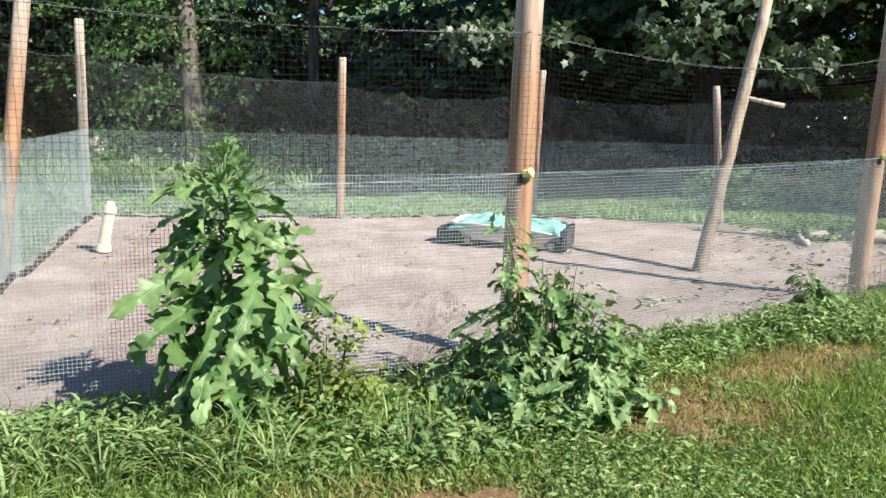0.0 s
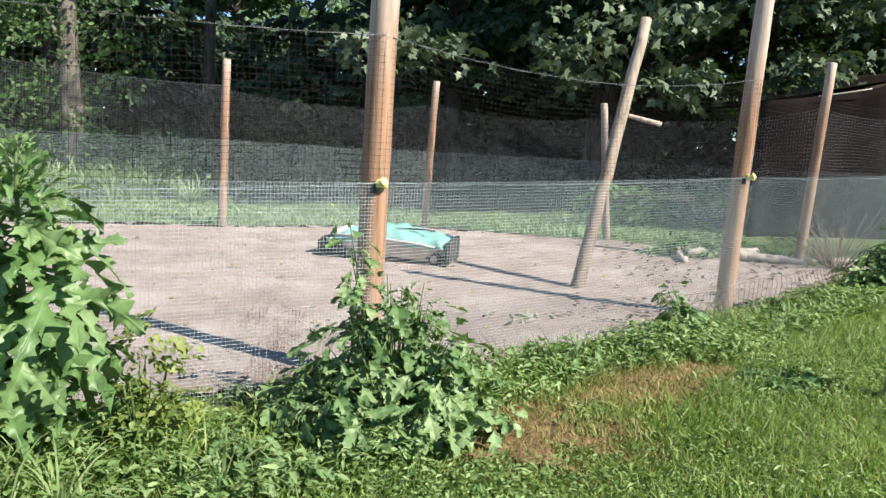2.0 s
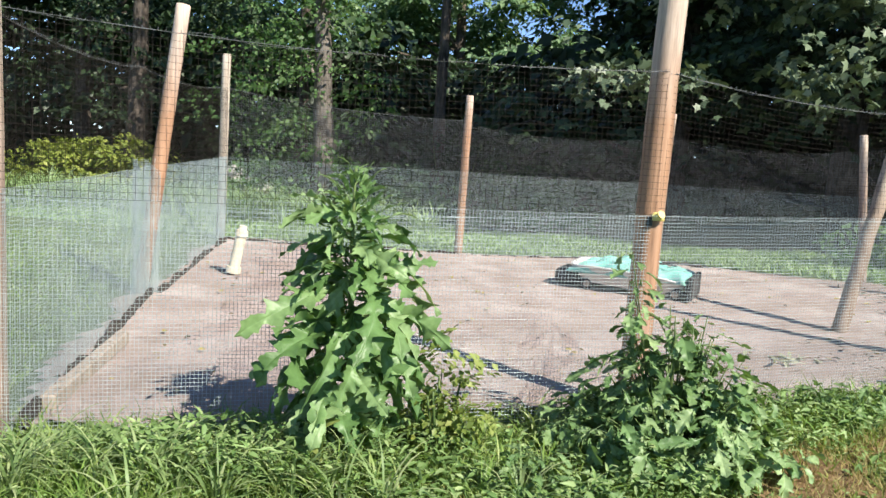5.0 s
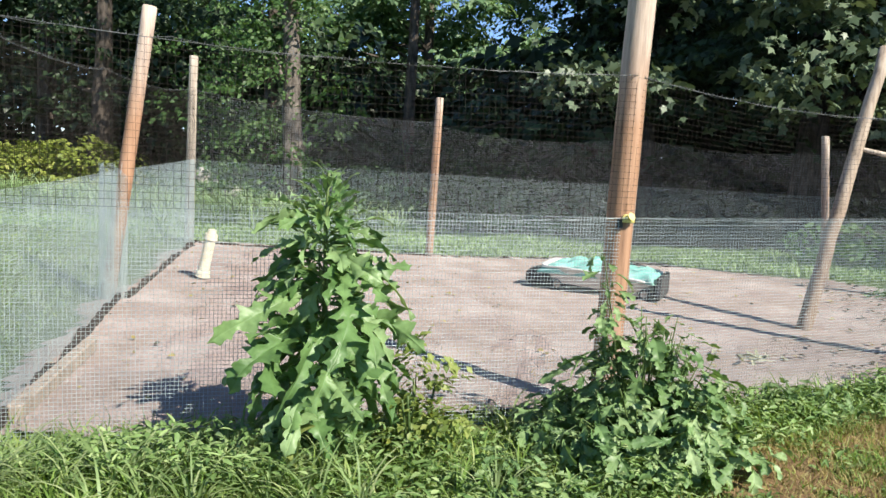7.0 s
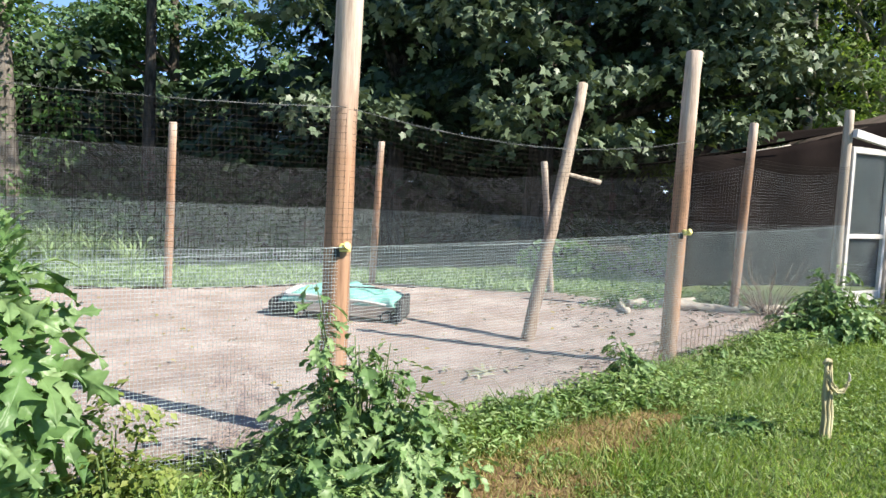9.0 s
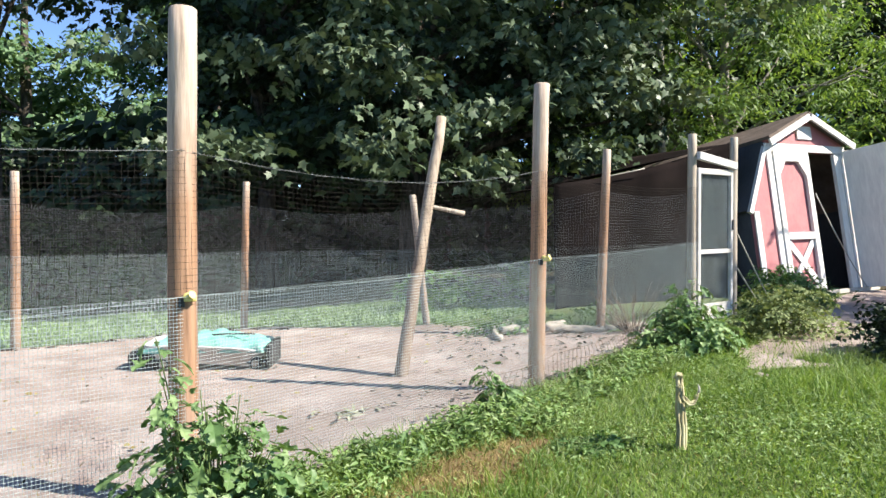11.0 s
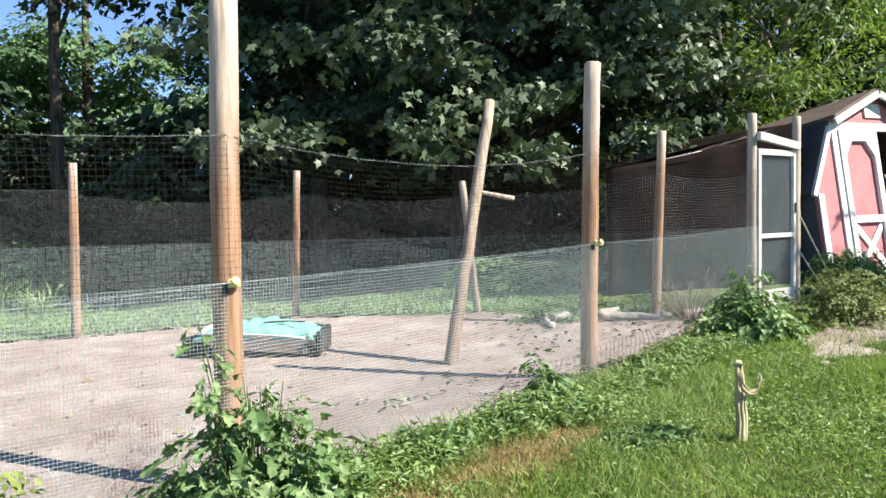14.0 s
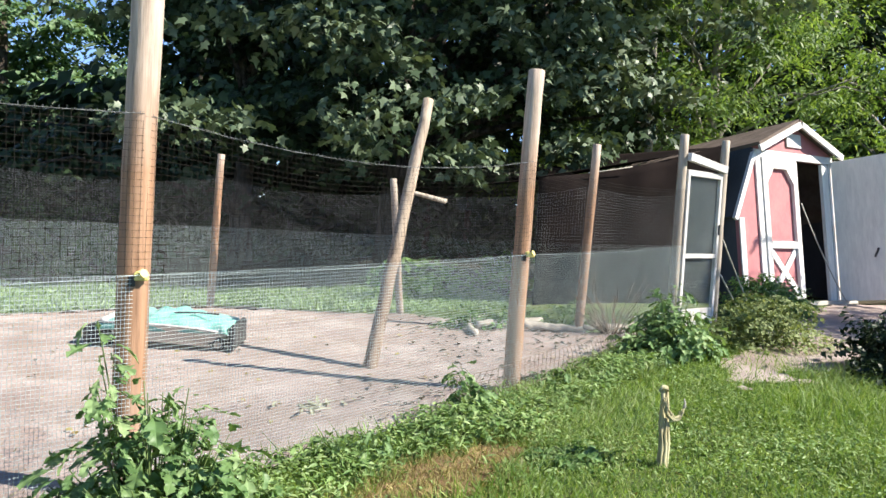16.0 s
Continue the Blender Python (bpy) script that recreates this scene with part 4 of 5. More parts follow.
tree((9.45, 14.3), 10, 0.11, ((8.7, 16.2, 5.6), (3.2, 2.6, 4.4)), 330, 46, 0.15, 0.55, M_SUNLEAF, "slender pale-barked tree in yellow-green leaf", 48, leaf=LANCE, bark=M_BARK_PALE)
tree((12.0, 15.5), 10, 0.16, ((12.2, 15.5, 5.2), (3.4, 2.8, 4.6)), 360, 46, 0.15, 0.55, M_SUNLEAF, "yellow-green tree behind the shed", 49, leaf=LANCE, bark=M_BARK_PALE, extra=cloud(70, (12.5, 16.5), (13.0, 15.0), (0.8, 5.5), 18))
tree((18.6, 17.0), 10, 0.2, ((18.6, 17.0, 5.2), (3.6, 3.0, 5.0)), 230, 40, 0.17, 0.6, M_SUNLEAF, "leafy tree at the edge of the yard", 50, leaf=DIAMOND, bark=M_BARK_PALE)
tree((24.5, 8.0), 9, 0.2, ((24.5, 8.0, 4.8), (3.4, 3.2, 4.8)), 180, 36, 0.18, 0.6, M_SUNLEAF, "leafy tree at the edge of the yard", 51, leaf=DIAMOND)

# the wood behind, far too dense to count
rng = np.random.default_rng(60)
deep = np.concatenate([cloud(560, (2.0, 26.0), (18.5, 24.0), (0.2, 10.0), 61), cloud(120, (-7.0, 2.0), (24.0, 26.0), (0.2, 3.6), 72), cloud(300, (-0.5, 9.0), (18.0, 22.0), (0.2, 9.5), 74), cloud(320, (-30.0, -10.5), (20.0, 27.0), (0.2, 9.5), 62), cloud(160, (-9.0, -1.0), (24.5, 28.0), (0.2, 4.5), 67), cloud(460, (23.0, 31.0), (2.0, 24.0), (0.3, 9.5), 63),
                       cloud(380, (3.5, 28.0), (24.0, 29.0), (0.2, 12.0), 64), cloud(260, (-2.0, 12.0), (16.5, 19.0), (0.2, 3.5), 65), cloud(240, (-30.0, -6.0), (26.0, 30.0), (0.2, 4.0), 66), cloud(380, (-34.0, -13.5), (27.0, 33.0), (0.2, 11.0), 68), cloud(300, (-26.0, -12.0), (17.5, 22.0), (0.2, 9.0), 69), cloud(160, (-12.0, -4.5), (16.0, 20.0), (0.2, 4.0), 71), cloud(300, (-14.0, 8.0), (37.5, 41.0), (0.2, 8.5), 73), cloud(200, (8.0, 30.0), (30.0, 34.0), (0.2, 14.0), 70), cloud(340, (13.0, 30.0), (17.0, 23.0), (0.5, 10.0), 75)])
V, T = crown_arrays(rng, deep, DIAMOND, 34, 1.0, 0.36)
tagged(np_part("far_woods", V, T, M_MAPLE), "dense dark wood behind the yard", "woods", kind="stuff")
pieces = [tube_arrays(np.array([[x, y, -0.1], [x + dx, y, 5.0], [x + 2 * dx, y, 10.0]]), (r, r * 0.8, r * 0.5), 8) for x, y, dx, r in zip(rng.uniform(4, 24, 26), rng.uniform(17.5, 23, 26), rng.uniform(-0.3, 0.3, 26), rng.uniform(0.06, 0.16, 26))]
V, T = joined(pieces)
tagged(np_part("far_trunks", V, T, M_BARK, smooth=True), "thin grey trunks standing in the wood", "woods", kind="stuff")


def bush(foot, half, n_spray, n_leaf, size, spread, material, label, seed, leaf=DIAMOND, stems=9, name="bush", droop=0.4):
    rng = np.random.default_rng(seed)
    z0 = float(height(*foot))
    t = thing(name, pose(*foot, z0), label, "bush", "")
    d = unit(rng.standard_normal((n_spray, 3)))
    d[:, 2] = np.abs(d[:, 2])
    c = np.array(half) * d * rng.uniform(0.2, 1, (n_spray, 1)) ** 0.5
    c[:, 2] += 0.05
    for e in c[rng.choice(n_spray, min(stems, n_spray), replace=False)]:
        u = np.linspace(0, 1, 5)[:, None]
        V, T = tube_arrays(np.array([e[0] * 0.2, e[1] * 0.2, -0.04]) * (1 - u) + e * u, np.linspace(0.010, 0.004, 5), 5)
        np_part("stem", V, T, M_STEM, t)
    V, T = crown_arrays(rng, c, leaf, n_leaf, spread, size, droop, np.array([0, 0, -0.1]))
    np_part("leaves", V, T, material, t)
    return t


bush((-9.4, 13.3), (2.3, 1.0, 1.10), 170, 40, 0.10, 0.30, M_HEDGE, "sunlit yellow-green bush at the end of the lawn", 70)
bush((-12.6, 12.4), (2.2, 1.2, 1.25), 140, 40, 0.10, 0.30, M_HEDGE, "sunlit yellow-green bush at the end of the lawn", 71)
bush((-5.6, 11.2), (1.3, 0.7, 0.75), 70, 34, 0.075, 0.22, M_GREENLEAF, "low scrub in front of the tree trunks", 72)
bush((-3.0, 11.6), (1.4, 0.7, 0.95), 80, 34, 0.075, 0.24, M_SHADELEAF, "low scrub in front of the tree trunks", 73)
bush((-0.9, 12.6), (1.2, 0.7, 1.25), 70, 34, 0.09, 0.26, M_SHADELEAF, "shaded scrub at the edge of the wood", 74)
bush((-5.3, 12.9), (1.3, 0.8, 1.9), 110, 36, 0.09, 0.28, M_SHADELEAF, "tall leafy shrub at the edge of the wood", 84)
bush((-2.3, 13.0), (1.5, 0.8, 1.8), 120, 36, 0.09, 0.28, M_MAPLE, "tall dark shrub at the edge of the wood", 85)
bush((-9.3, 16.8), (1.4, 0.8, 1.7), 90, 36, 0.09, 0.28, M_MAPLE, "dark shrub at the edge of the wood", 86)
bush((3.6, 9.9), (0.9, 0.45, 0.55), 46, 30, 0.075, 0.2, M_WEED, "weeds growing behind the back fence", 75)
bush((5.0, 10.4), (0.7, 0.5, 0.6), 30, 30, 0.075, 0.2, M_WEED, "weeds growing behind the back fence", 76)
bush((5.55, 5.95), (0.58, 0.38, 0.44), 100, 60, 0.036, 0.15, M_OLIVE, "brownish green weeds beside the gate", 78)
bush((7.35, 8.1), (0.55, 0.42, 0.48), 120, 40, 0.05, 0.16, M_WEED, "dark green weeds in front of the shed", 79)
bush((5.95, 4.75), (0.72, 0.52, 0.44), 110, 40, 0.055, 0.16, M_DARKBUSH, "bush beside the path, shade painted into its dark leaves", 80)


# ---- weeds at the fence ----
def lobed_leaf(length, width, rng, droop, n=9, deep=0.62, stalk=0.0, fine=8, blunt=0.78, crisp=0.13, sharp=1.5, early=0.8, teeth=0.0):
    """A long leaf with n pointed lobes a side, arched and folded along its midrib; it starts at the origin and runs along y."""
    m = n * fine + 1
    s = np.linspace(0, 1, m)

    def side():
        # each lobe swells slowly and ends in a forward point; lobes differ in reach
        ph = s * n + 0.12 * np.sin(5 * s + rng.uniform(0, 6))
        f, k = ph % 1.0, np.clip(ph.astype(int), 0, n)
        reach = rng.uniform(0.72, 1.2, n + 1)[k]
        saw = np.where(f < 0.62, f / 0.62, (1 - f) / 0.38) ** sharp
        jag = 1 + 0.14 * np.sin(s * n * 21 + rng.uniform(0, 6)) * rng.uniform(0.3, 1.0, m)
        jag = jag * (1 + teeth * (((ph * 3) % 1.0) - 0.6))
        e = np.clip((s - stalk) / (1 - stalk), 0, 1) ** 0.6 * (1 - s) ** blunt * 1.85
        return np.maximum(width * e * (deep + (1 - deep) * saw * reach) * jag, width * 0.05 * (1 - s) + 0.0004), (0.55 if sharp > 1.2 else 0.8) * width * saw * (1 - s)

    (wl, gl), (wr, gr) = side(), side()
    bend = droop * s ** early + 0.12 * np.sin(6 * s + rng.uniform(0, 6))
    sway = np.cumsum(rng.normal(0, 0.05, m)) * 0.25 + rng.normal(0, 0.25) * s
    step = length / m
    y, z, x = np.cumsum(np.cos(bend)) * step, -np.cumsum(np.sin(bend)) * step, np.cumsum(np.sin(sway)) * step
    mid = np.stack([x, y, z], -1)
    twist = rng.normal(0, 0.6) * s
    up = np.stack([np.sin(twist), np.sin(bend) * np.cos(twist), np.cos(bend) * np.cos(twist)], -1)
    across = np.stack([np.cos(twist), -np.sin(twist) * np.sin(bend), -np.sin(twist) * np.cos(bend)], -1)
    ahead = np.stack([np.zeros(m), np.cos(bend), -np.sin(bend)], -1)
    fold = rng.uniform(0.02, 0.38)
    cols = [mid - 0.004 * length * up]
    for sg, w, g in ((-1, wl, gl), (1, wr, gr)):
        p = rng.uniform(0, 6, 2)
        for c in (0.08, 0.5, 1.0):
            ripple = crisp * width * c * c * np.sin(s * n * 4.4 + p[0]) + 0.06 * width * c * np.sin(s * n * 6.28 + p[1])
            cols.append(mid + sg * across * (c * w)[:, None] + up * (fold * c ** 1.3 * w + ripple)[:, None] + ahead * (g * c * c)[:, None])
    V = np.concatenate(cols)
    i = np.arange(m - 1)
    Q = [np.stack([a * m + i, b * m + i, b * m + i + 1, a * m + i + 1], -1) for a, b in ((1, 0), (2, 1), (3, 2), (0, 4), (4, 5), (5, 6))]
    return V, np.concatenate(Q)


def turned(V, rise, az, at, roll=0.0):
    """A leaf rolled about its midrib, lifted by rise and swung to the bearing az, its foot at a point."""
    c, s_ = math.cos(roll), math.sin(roll)
    V = V @ np.array([[c, 0, -s_], [0, 1, 0], [s_, 0, c]])
    c, s_ = math.cos(rise), math.sin(rise)
    V = V @ np.array([[1, 0, 0], [0, c, s_], [0, -s_, c]])
    c, s_ = math.cos(az), math.sin(az)
    return V @ np.array([[c, s_, 0], [-s_, c, 0], [0, 0, 1]]) + at


def tall_weed(foot, tall, label, seed, n=140, longest=0.455):
    rng = np.random.default_rng(seed)
    z0 = float(height(*foot))
    t = thing("tall_weed", pose(*foot, z0), label, "weed")
    u = np.linspace(0, 1, 14)
    stem = np.stack([0.05 * u + 0.012 * np.sin(5 * u), 0.02 * np.sin(4 * u), tall * u - 0.03], -1)
    on_stem = lambda h: np.array([np.interp(h, u, stem[:, i]) for i in range(3)])
    V, T = tube_arrays(stem, np.linspace(0.019, 0.005, 14), 8)
    np_part("stem", V, T, M_STEM, t, "pale green ribbed stem", smooth=True)
    for k in range(n):
        h = 0.06 + 0.80 * ((k + rng.uniform(0, 1)) / n) ** 0.85
        big = longest * np.interp(h, [0, 0.25, 0.5, 0.7, 0.86], [0.60, 0.88, 0.98, 0.86, 0.55]) * rng.uniform(0.55, 1.1)
        rise = np.interp(h, [0, 0.5, 0.86], [0.25, 0.50, 0.75]) + rng.normal(0, 0.30)
        droop = np.interp(h, [0, 0.6, 0.86], [2.0, 2.1, 1.6]) * rng.uniform(0.65, 1.25)
        V, T = lobed_leaf(big, big * rng.uniform(0.18, 0.27), rng, droop, int(rng.integers(3, 6)), rng.uniform(0.16, 0.32), 0.05, 12, 0.74, 0.12, 1.0, 0.62, 0.45)
        withered = h < 0.24 and rng.random() < 0.3
        np_part("leaf", turned(V, rise, k * 2.399 + rng.uniform(-0.6, 0.6), on_stem(h), rng.normal(0, 0.55)), T, M_YELLOWHERB if withered else M_THISTLE, t, "withered yellowish leaf" if withered else "", smooth=True)
    # the crowded young leaves and side shoots of the tip
    for k in range(80):
        h = 0.76 + 0.24 * (k / 80) ** 0.9
        out = 0.10 * np.interp(h, [0.74, 1.0], [1.0, 0.15]) * rng.random()
        az = k * 2.399 + rng.uniform(-0.5, 0.5)
        at = on_stem(min(h, 0.995)) + np.array([math.sin(-az) * out, math.cos(az) * out, 0.6 * out])
        big = np.interp(h, [0.74, 0.9, 1.0], [0.17, 0.11, 0.05]) * rng.uniform(0.5, 1.25)
        V, T = lobed_leaf(big, big * rng.uniform(0.16, 0.24), rng, rng.uniform(0.3, 1.5), 3, rng.uniform(0.4, 0.7), 0.05, 5, 0.75, 0.10, 1.0, 0.8)
        np_part("young_leaf", turned(V, rng.uniform(0.5, 1.35), az, at), T, M_THISTLE, t, smooth=True)
    return t


tall_weed((-0.53, 2.76), 1.10, "tall weed with long toothed drooping leaves, outside the fence", 90)

_rng = np.random.default_rng(89)
BROAD_ARRAYS = [lobed_leaf(1.0, 0.40, _rng, d, 3, 0.46, 0.10, 9, 0.80, 0.06, 1.0, 0.8, 0.35) for d in (0.4, 0.8, 1.1, 0.6, 0.9, 0.3)]
BROAD = [np_mesh("leaf", *a) for a in BROAD_ARRAYS]


def leaf_objects(t, place, axis, normal, size, material):
    """Single leaves that share six meshes, each an object under its plant."""
    key = material.name
    if key not in LEAF_MESH:
        LEAF_MESH[key] = []
        for me in BROAD:
            c = me.copy()
            c.materials.append(material)
            c.polygons.foreach_set("use_smooth", np.ones(len(c.polygons), bool))
            LEAF_MESH[key].append(c)
    axis = unit(axis)
    right = unit(np.cross(axis, normal))
    nrm = np.cross(right, axis)
    one = min(len(place), 300)
    for k in range(one):
        ob = new("leaf", LEAF_MESH[key][k % 6])
        ob.parent = t
        s = float(size[k])
        ob.matrix_local = Matrix.Translation(place[k]) @ Matrix((right[k], axis[k], nrm[k])).transposed().to_4x4() @ Matrix.Diagonal((s, s, s, 1))
    if len(place) > one:
        rest = [(place[k] + float(size[k]) * (BROAD_ARRAYS[k % 6][0] @ np.array((right[k], axis[k], nrm[k]))), BROAD_ARRAYS[k % 6][1]) for k in range(one, len(place))]
        tagged(np_part("foliage", *joined(rest), material, t, smooth=True), kind="stuff")


LEAF_MESH = {}


def broad_weed(foot, half, n_stem, size, label, seed, spike=0.0, material=M_BROAD):
    """Several leafy stems with broad lobed leaves, larger and fewer below."""
    rng = np.random.default_rng(seed)
    z0 = float(height(*foot))
    t = thing("broadleaf_weed", pose(*foot, z0), label, "weed", "weeds along the fence")
    place, axis, size_l = [], [], []
    for k in range(n_stem):
        a, r = rng.uniform(0, 2 * np.pi), math.sqrt(rng.random())
        tip = np.array([half[0] * r * math.cos(a), half[1] * r * math.sin(a), half[2] * (1.12 - 0.92 * r) * rng.uniform(0.75, 1.08)])
        tall = bool(spike) and k < 3
        if tall:
            tip = np.array([rng.uniform(-0.25, -0.12), rng.uniform(-0.05, 0.10), spike * (1.0, 0.86, 0.74, 0.9)[k]])
        u = np.linspace(0, 1, 8)[:, None]
        line = np.array([tip[0] * 0.25, tip[1] * 0.25, -0.03]) * (1 - u) + tip * u + np.array([[0, 0, 1]]) * 0.10 * u * (1 - u)
        V, T = tube_arrays(line, np.linspace(0.005, 0.002, 8), 5)
        np_part("stem", V, T, M_STEM, t, smooth=True)
        m = 28 if tall else rng.integers(9, 14)
        for h in np.linspace(0.22, 1.0, m) ** 0.8:
            at = np.array([np.interp(h, u[:, 0], line[:, i]) for i in range(3)])
            az = rng.uniform(0, 2 * np.pi)
            o = np.array([math.cos(az), math.sin(az), rng.uniform(-0.35, 0.40)])
            sz = size * rng.uniform(0.45, 1.45) * (1.15 - 0.38 * h) * (0.8 if tall else 1.0)
            place.append(at + o * sz * 0.35), axis.append(o + [0, 0, -0.2]), size_l.append(sz)
    order = rng.permutation(len(place))
    place, axis, size_l = np.array(place)[order], np.array(axis)[order], np.array(size_l)[order]
    leaf_objects(t, place, axis, np.array([0, 0, 1.0]) + 0.7 * unit(place - [0, 0, 0.05]) + rng.normal(0, 0.4, place.shape), size_l, material)
    return t


broad_weed((0.69, 3.24), (0.47, 0.38, 0.60), 118, 0.128, "bushy weed with broad lobed leaves round the fence post", 91, spike=0.80)
broad_weed((4.42, 5.72), (0.42, 0.32, 0.66), 90, 0.135, "bright leafy weeds at the foot of the gate", 97)
broad_weed((2.42, 4.55), (0.26, 0.20, 0.26), 18, 0.12, "small broadleaf weed at the fence post", 92, spike=0.34)
broad_weed((2.0, 4.32), (0.24, 0.16, 0.18), 14, 0.12, "pale low broadleaf weed along the fence", 98)
broad_weed((2.62, 3.84), (0.26, 0.16, 0.10), 14, 0.09, "small dark clump of weeds in the lawn", 99, material=M_WEED)
broad_weed((1.55, 4.05), (0.30, 0.18, 0.20), 16, 0.11, "low broadleaf weed along the fence", 93)
broad_weed((-0.20, 3.02), (0.14, 0.12, 0.30), 10, 0.07, "pale weed below the wire cloth", 94, material=M_HEDGE)
broad_weed((0.25, 2.75), (0.30, 0.16, 0.17), 18, 0.09, "low broadleaf weed along the fence", 95)
broad_weed((3.2, 5.2), (0.28, 0.18, 0.18), 14, 0.10, "low broadleaf weed along the fence", 96)

# ---- grass and low herbs ----
LAWN = [(-6.0, 0.6), (9.5, 0.6), (9.5, 5.2), (6.6, 6.4), (5.3, 6.75), (4.2, 6.02), (2.8, 5.0), (0.6, 3.56), (-1.8, 2.4), (-3.1, 5.05), (-4.2, 8.3), (-6.0, 8.6)]


def grass(name, n, poly, box_, tall, wide, seed, material, skip=None, label="", dense=None):
    rng = np.random.default_rng(seed)
    x, y = rng.uniform(box_[0], box_[1], n), rng.uniform(box_[2], box_[3], n)
    keep = inside(x, y, poly)
    if skip is not None:
        keep &= rng.random(n) < skip(x, y)
    if dense is not None:
        keep &= rng.random(n) < dense(x, y)
    x, y = x[keep], y[keep]
    m = len(x)
    place = np.stack([x, y, height(x, y) + 0.004], -1)
    axis = np.stack([rng.normal(0, 0.6, m), rng.normal(0, 0.6, m), np.ones(m)], -1)
    normal = rng.standard_normal((m, 3)) * [1, 1, 0.2]
    h = tall * rng.uniform(0.5, 1.4, m) * (0.6 + 0.8 * (np.sin(x * 2.1 + 1.7 * np.sin(y * 1.3)) * np.cos(y * 1.7) * 0.5 + 0.5) ** 1.5)
    V, T = strew(*BLADE, place, axis, normal, h, wide * rng.uniform(0.7, 1.4, m))
    return tagged(np_part(name, V, T, material), label, "grass", kind="stuff")


def sward(x, y):
    """How thickly the lawn grows: thin on the worn patches, none on the path."""
    return np.where(path_edge(x, y), 0.10, np.clip((dry_field(x, y) - 0.25) / 1.5, 0.10, 1))


def straw_here(x, y):
    return np.clip((3.6 - dry_field(x, y)) / 3.6, 0, 0.6) + 0.03



grass("lawn_grass", 230000, LAWN, (-2.2, 7.5, 1.3, 6.8), 0.055, 0.0045, 101, M_GRASS, sward, "short green lawn grass")
grass("rough_grass", 14000, LAWN, (1.5, 7.0, 3.0, 6.4), 0.13, 0.005, 106, M_GRASS, sward, "tufts of longer unmown grass", lambda x, y: np.clip(1.6 * np.sin(x * 2.3 + y * 1.1) * np.sin(y * 2.9 - x) - 0.3, 0, 1) * (dry_field(x, y) > 1.8))
grass("rough_grass", 30000, LAWN, (1.9, 6.0, 3.0, 6.0), 0.13, 0.0032, 108, M_PALEGRASS, sward, "wisps of pale seeding grass in the lawn", lambda x, y: np.clip(0.9 * np.sin(x * 1.7 - y * 2.1) * np.sin(y * 1.3 + x * 0.8) + 0.15, 0, 1) * (dry_field(x, y) > 1.4))
grass("lawn_grass", 60000, LAWN, (-6.0, 9.5, 0.6, 8.6), 0.06, 0.007, 102, M_GRASS, sward, "short green lawn grass")
grass("lawn_grass", 26000, [(-7.0, -4.0), (10.0, -4.0), (10.0, 1.4), (-7.0, 1.4)], (-7.0, 10.0, -4.0, 1.4), 0.06, 0.009, 107, M_GRASS, None, "short green lawn grass")
grass("fence_grass", 26000, [(-2.4, 2.0), (0.2, 2.65), (1.3, 3.6), (2.9, 4.75), (5.2, 6.6), (5.0, 6.75), (2.7, 5.08), (0.6, 3.75), (-1.9, 2.65)], (-2.4, 5.2, 2.0, 6.8), 0.12, 0.0065, 103, M_GRASS, lambda x, y: np.where(((x - 0.22) / 0.34) ** 2 + ((y - 3.15) / 0.46) ** 2 < 1, 0.15, 1.0), "taller unmown grass along the foot of the fence")
grass("dry_grass", 110000, [(-0.4, 1.8), (3.2, 1.8), (3.2, 4.8), (-0.4, 4.8)], (-0.4, 3.2, 1.8, 4.8), 0.045, 0.004, 104, M_STRAW, straw_here, "dry straw in the worn patch")
ARCH = (np.concatenate([np.array([(-w, y, z), (w, y, z)]) for w, y, z in ((0.4, 0.0, 0.0), (0.5, 0.28, 0.05), (0.5, 0.52, 0.02), (0.42, 0.72, -0.10), (0.26, 0.86, -0.26), (0.03, 0.95, -0.46))]).astype(float), np.array([t for i in range(5) for t in ((2 * i, 2 * i + 1, 2 * i + 3), (2 * i, 2 * i + 3, 2 * i + 2))]))


def tufts(name, n_tuft, n_blade, area, long, wide, seed, material, label):
    """Tufts of long blades that arch over at their tips."""
    rng = np.random.default_rng(seed)
    a, b = np.array(area[0]), np.array(area[1])
    c = a + (b - a) * rng.random((n_tuft, 1)) + rng.normal(0, area[2], (n_tuft, 2))
    c = c[~inside(c[:, 0], c[:, 1], RUN)]
    c = np.repeat(c[sward(c[:, 0], c[:, 1]) > 0.75], n_blade, 0)
    m = len(c)
    d = rng.standard_normal((m, 2))
    p = c + 0.025 * d
    place = np.stack([p[:, 0], p[:, 1], height(p[:, 0], p[:, 1])], -1)
    axis = np.concatenate([0.45 * d, np.full((m, 1), 1.0)], 1)
    normal = np.concatenate([-d, np.full((m, 1), 0.6)], 1)
    V, T = strew(*ARCH, place, axis, normal, long * rng.uniform(0.5, 1.25, m), wide * rng.uniform(0.6, 1.3, m))
    return tagged(np_part(name, V, T, material, smooth=True), label, "grass", kind="stuff")


tufts("arching_grass", 30, 20, ((-1.75, 2.22), (0.0, 2.55), 0.10), 0.22, 0.008, 140, M_PALEGRASS, "long pale grass arching over beside the fence")
tufts("meadow_weeds", 300, 22, ((-8.5, 10.6), (-2.9, 10.9), 0.6), 0.5, 0.016, 144, M_FARLAWN, "tall sunlit grass and weeds behind the back fence")
tufts("arching_grass", 70, 16, ((-1.2, 2.1), (2.4, 4.2), 0.14), 0.15, 0.007, 141, M_GRASS, "clumps of grass among the weeds")
tufts("arching_grass", 90, 16, ((2.2, 4.3), (5.0, 6.2), 0.12), 0.16, 0.007, 142, M_PALEGRASS, "clumps of pale grass along the fence")
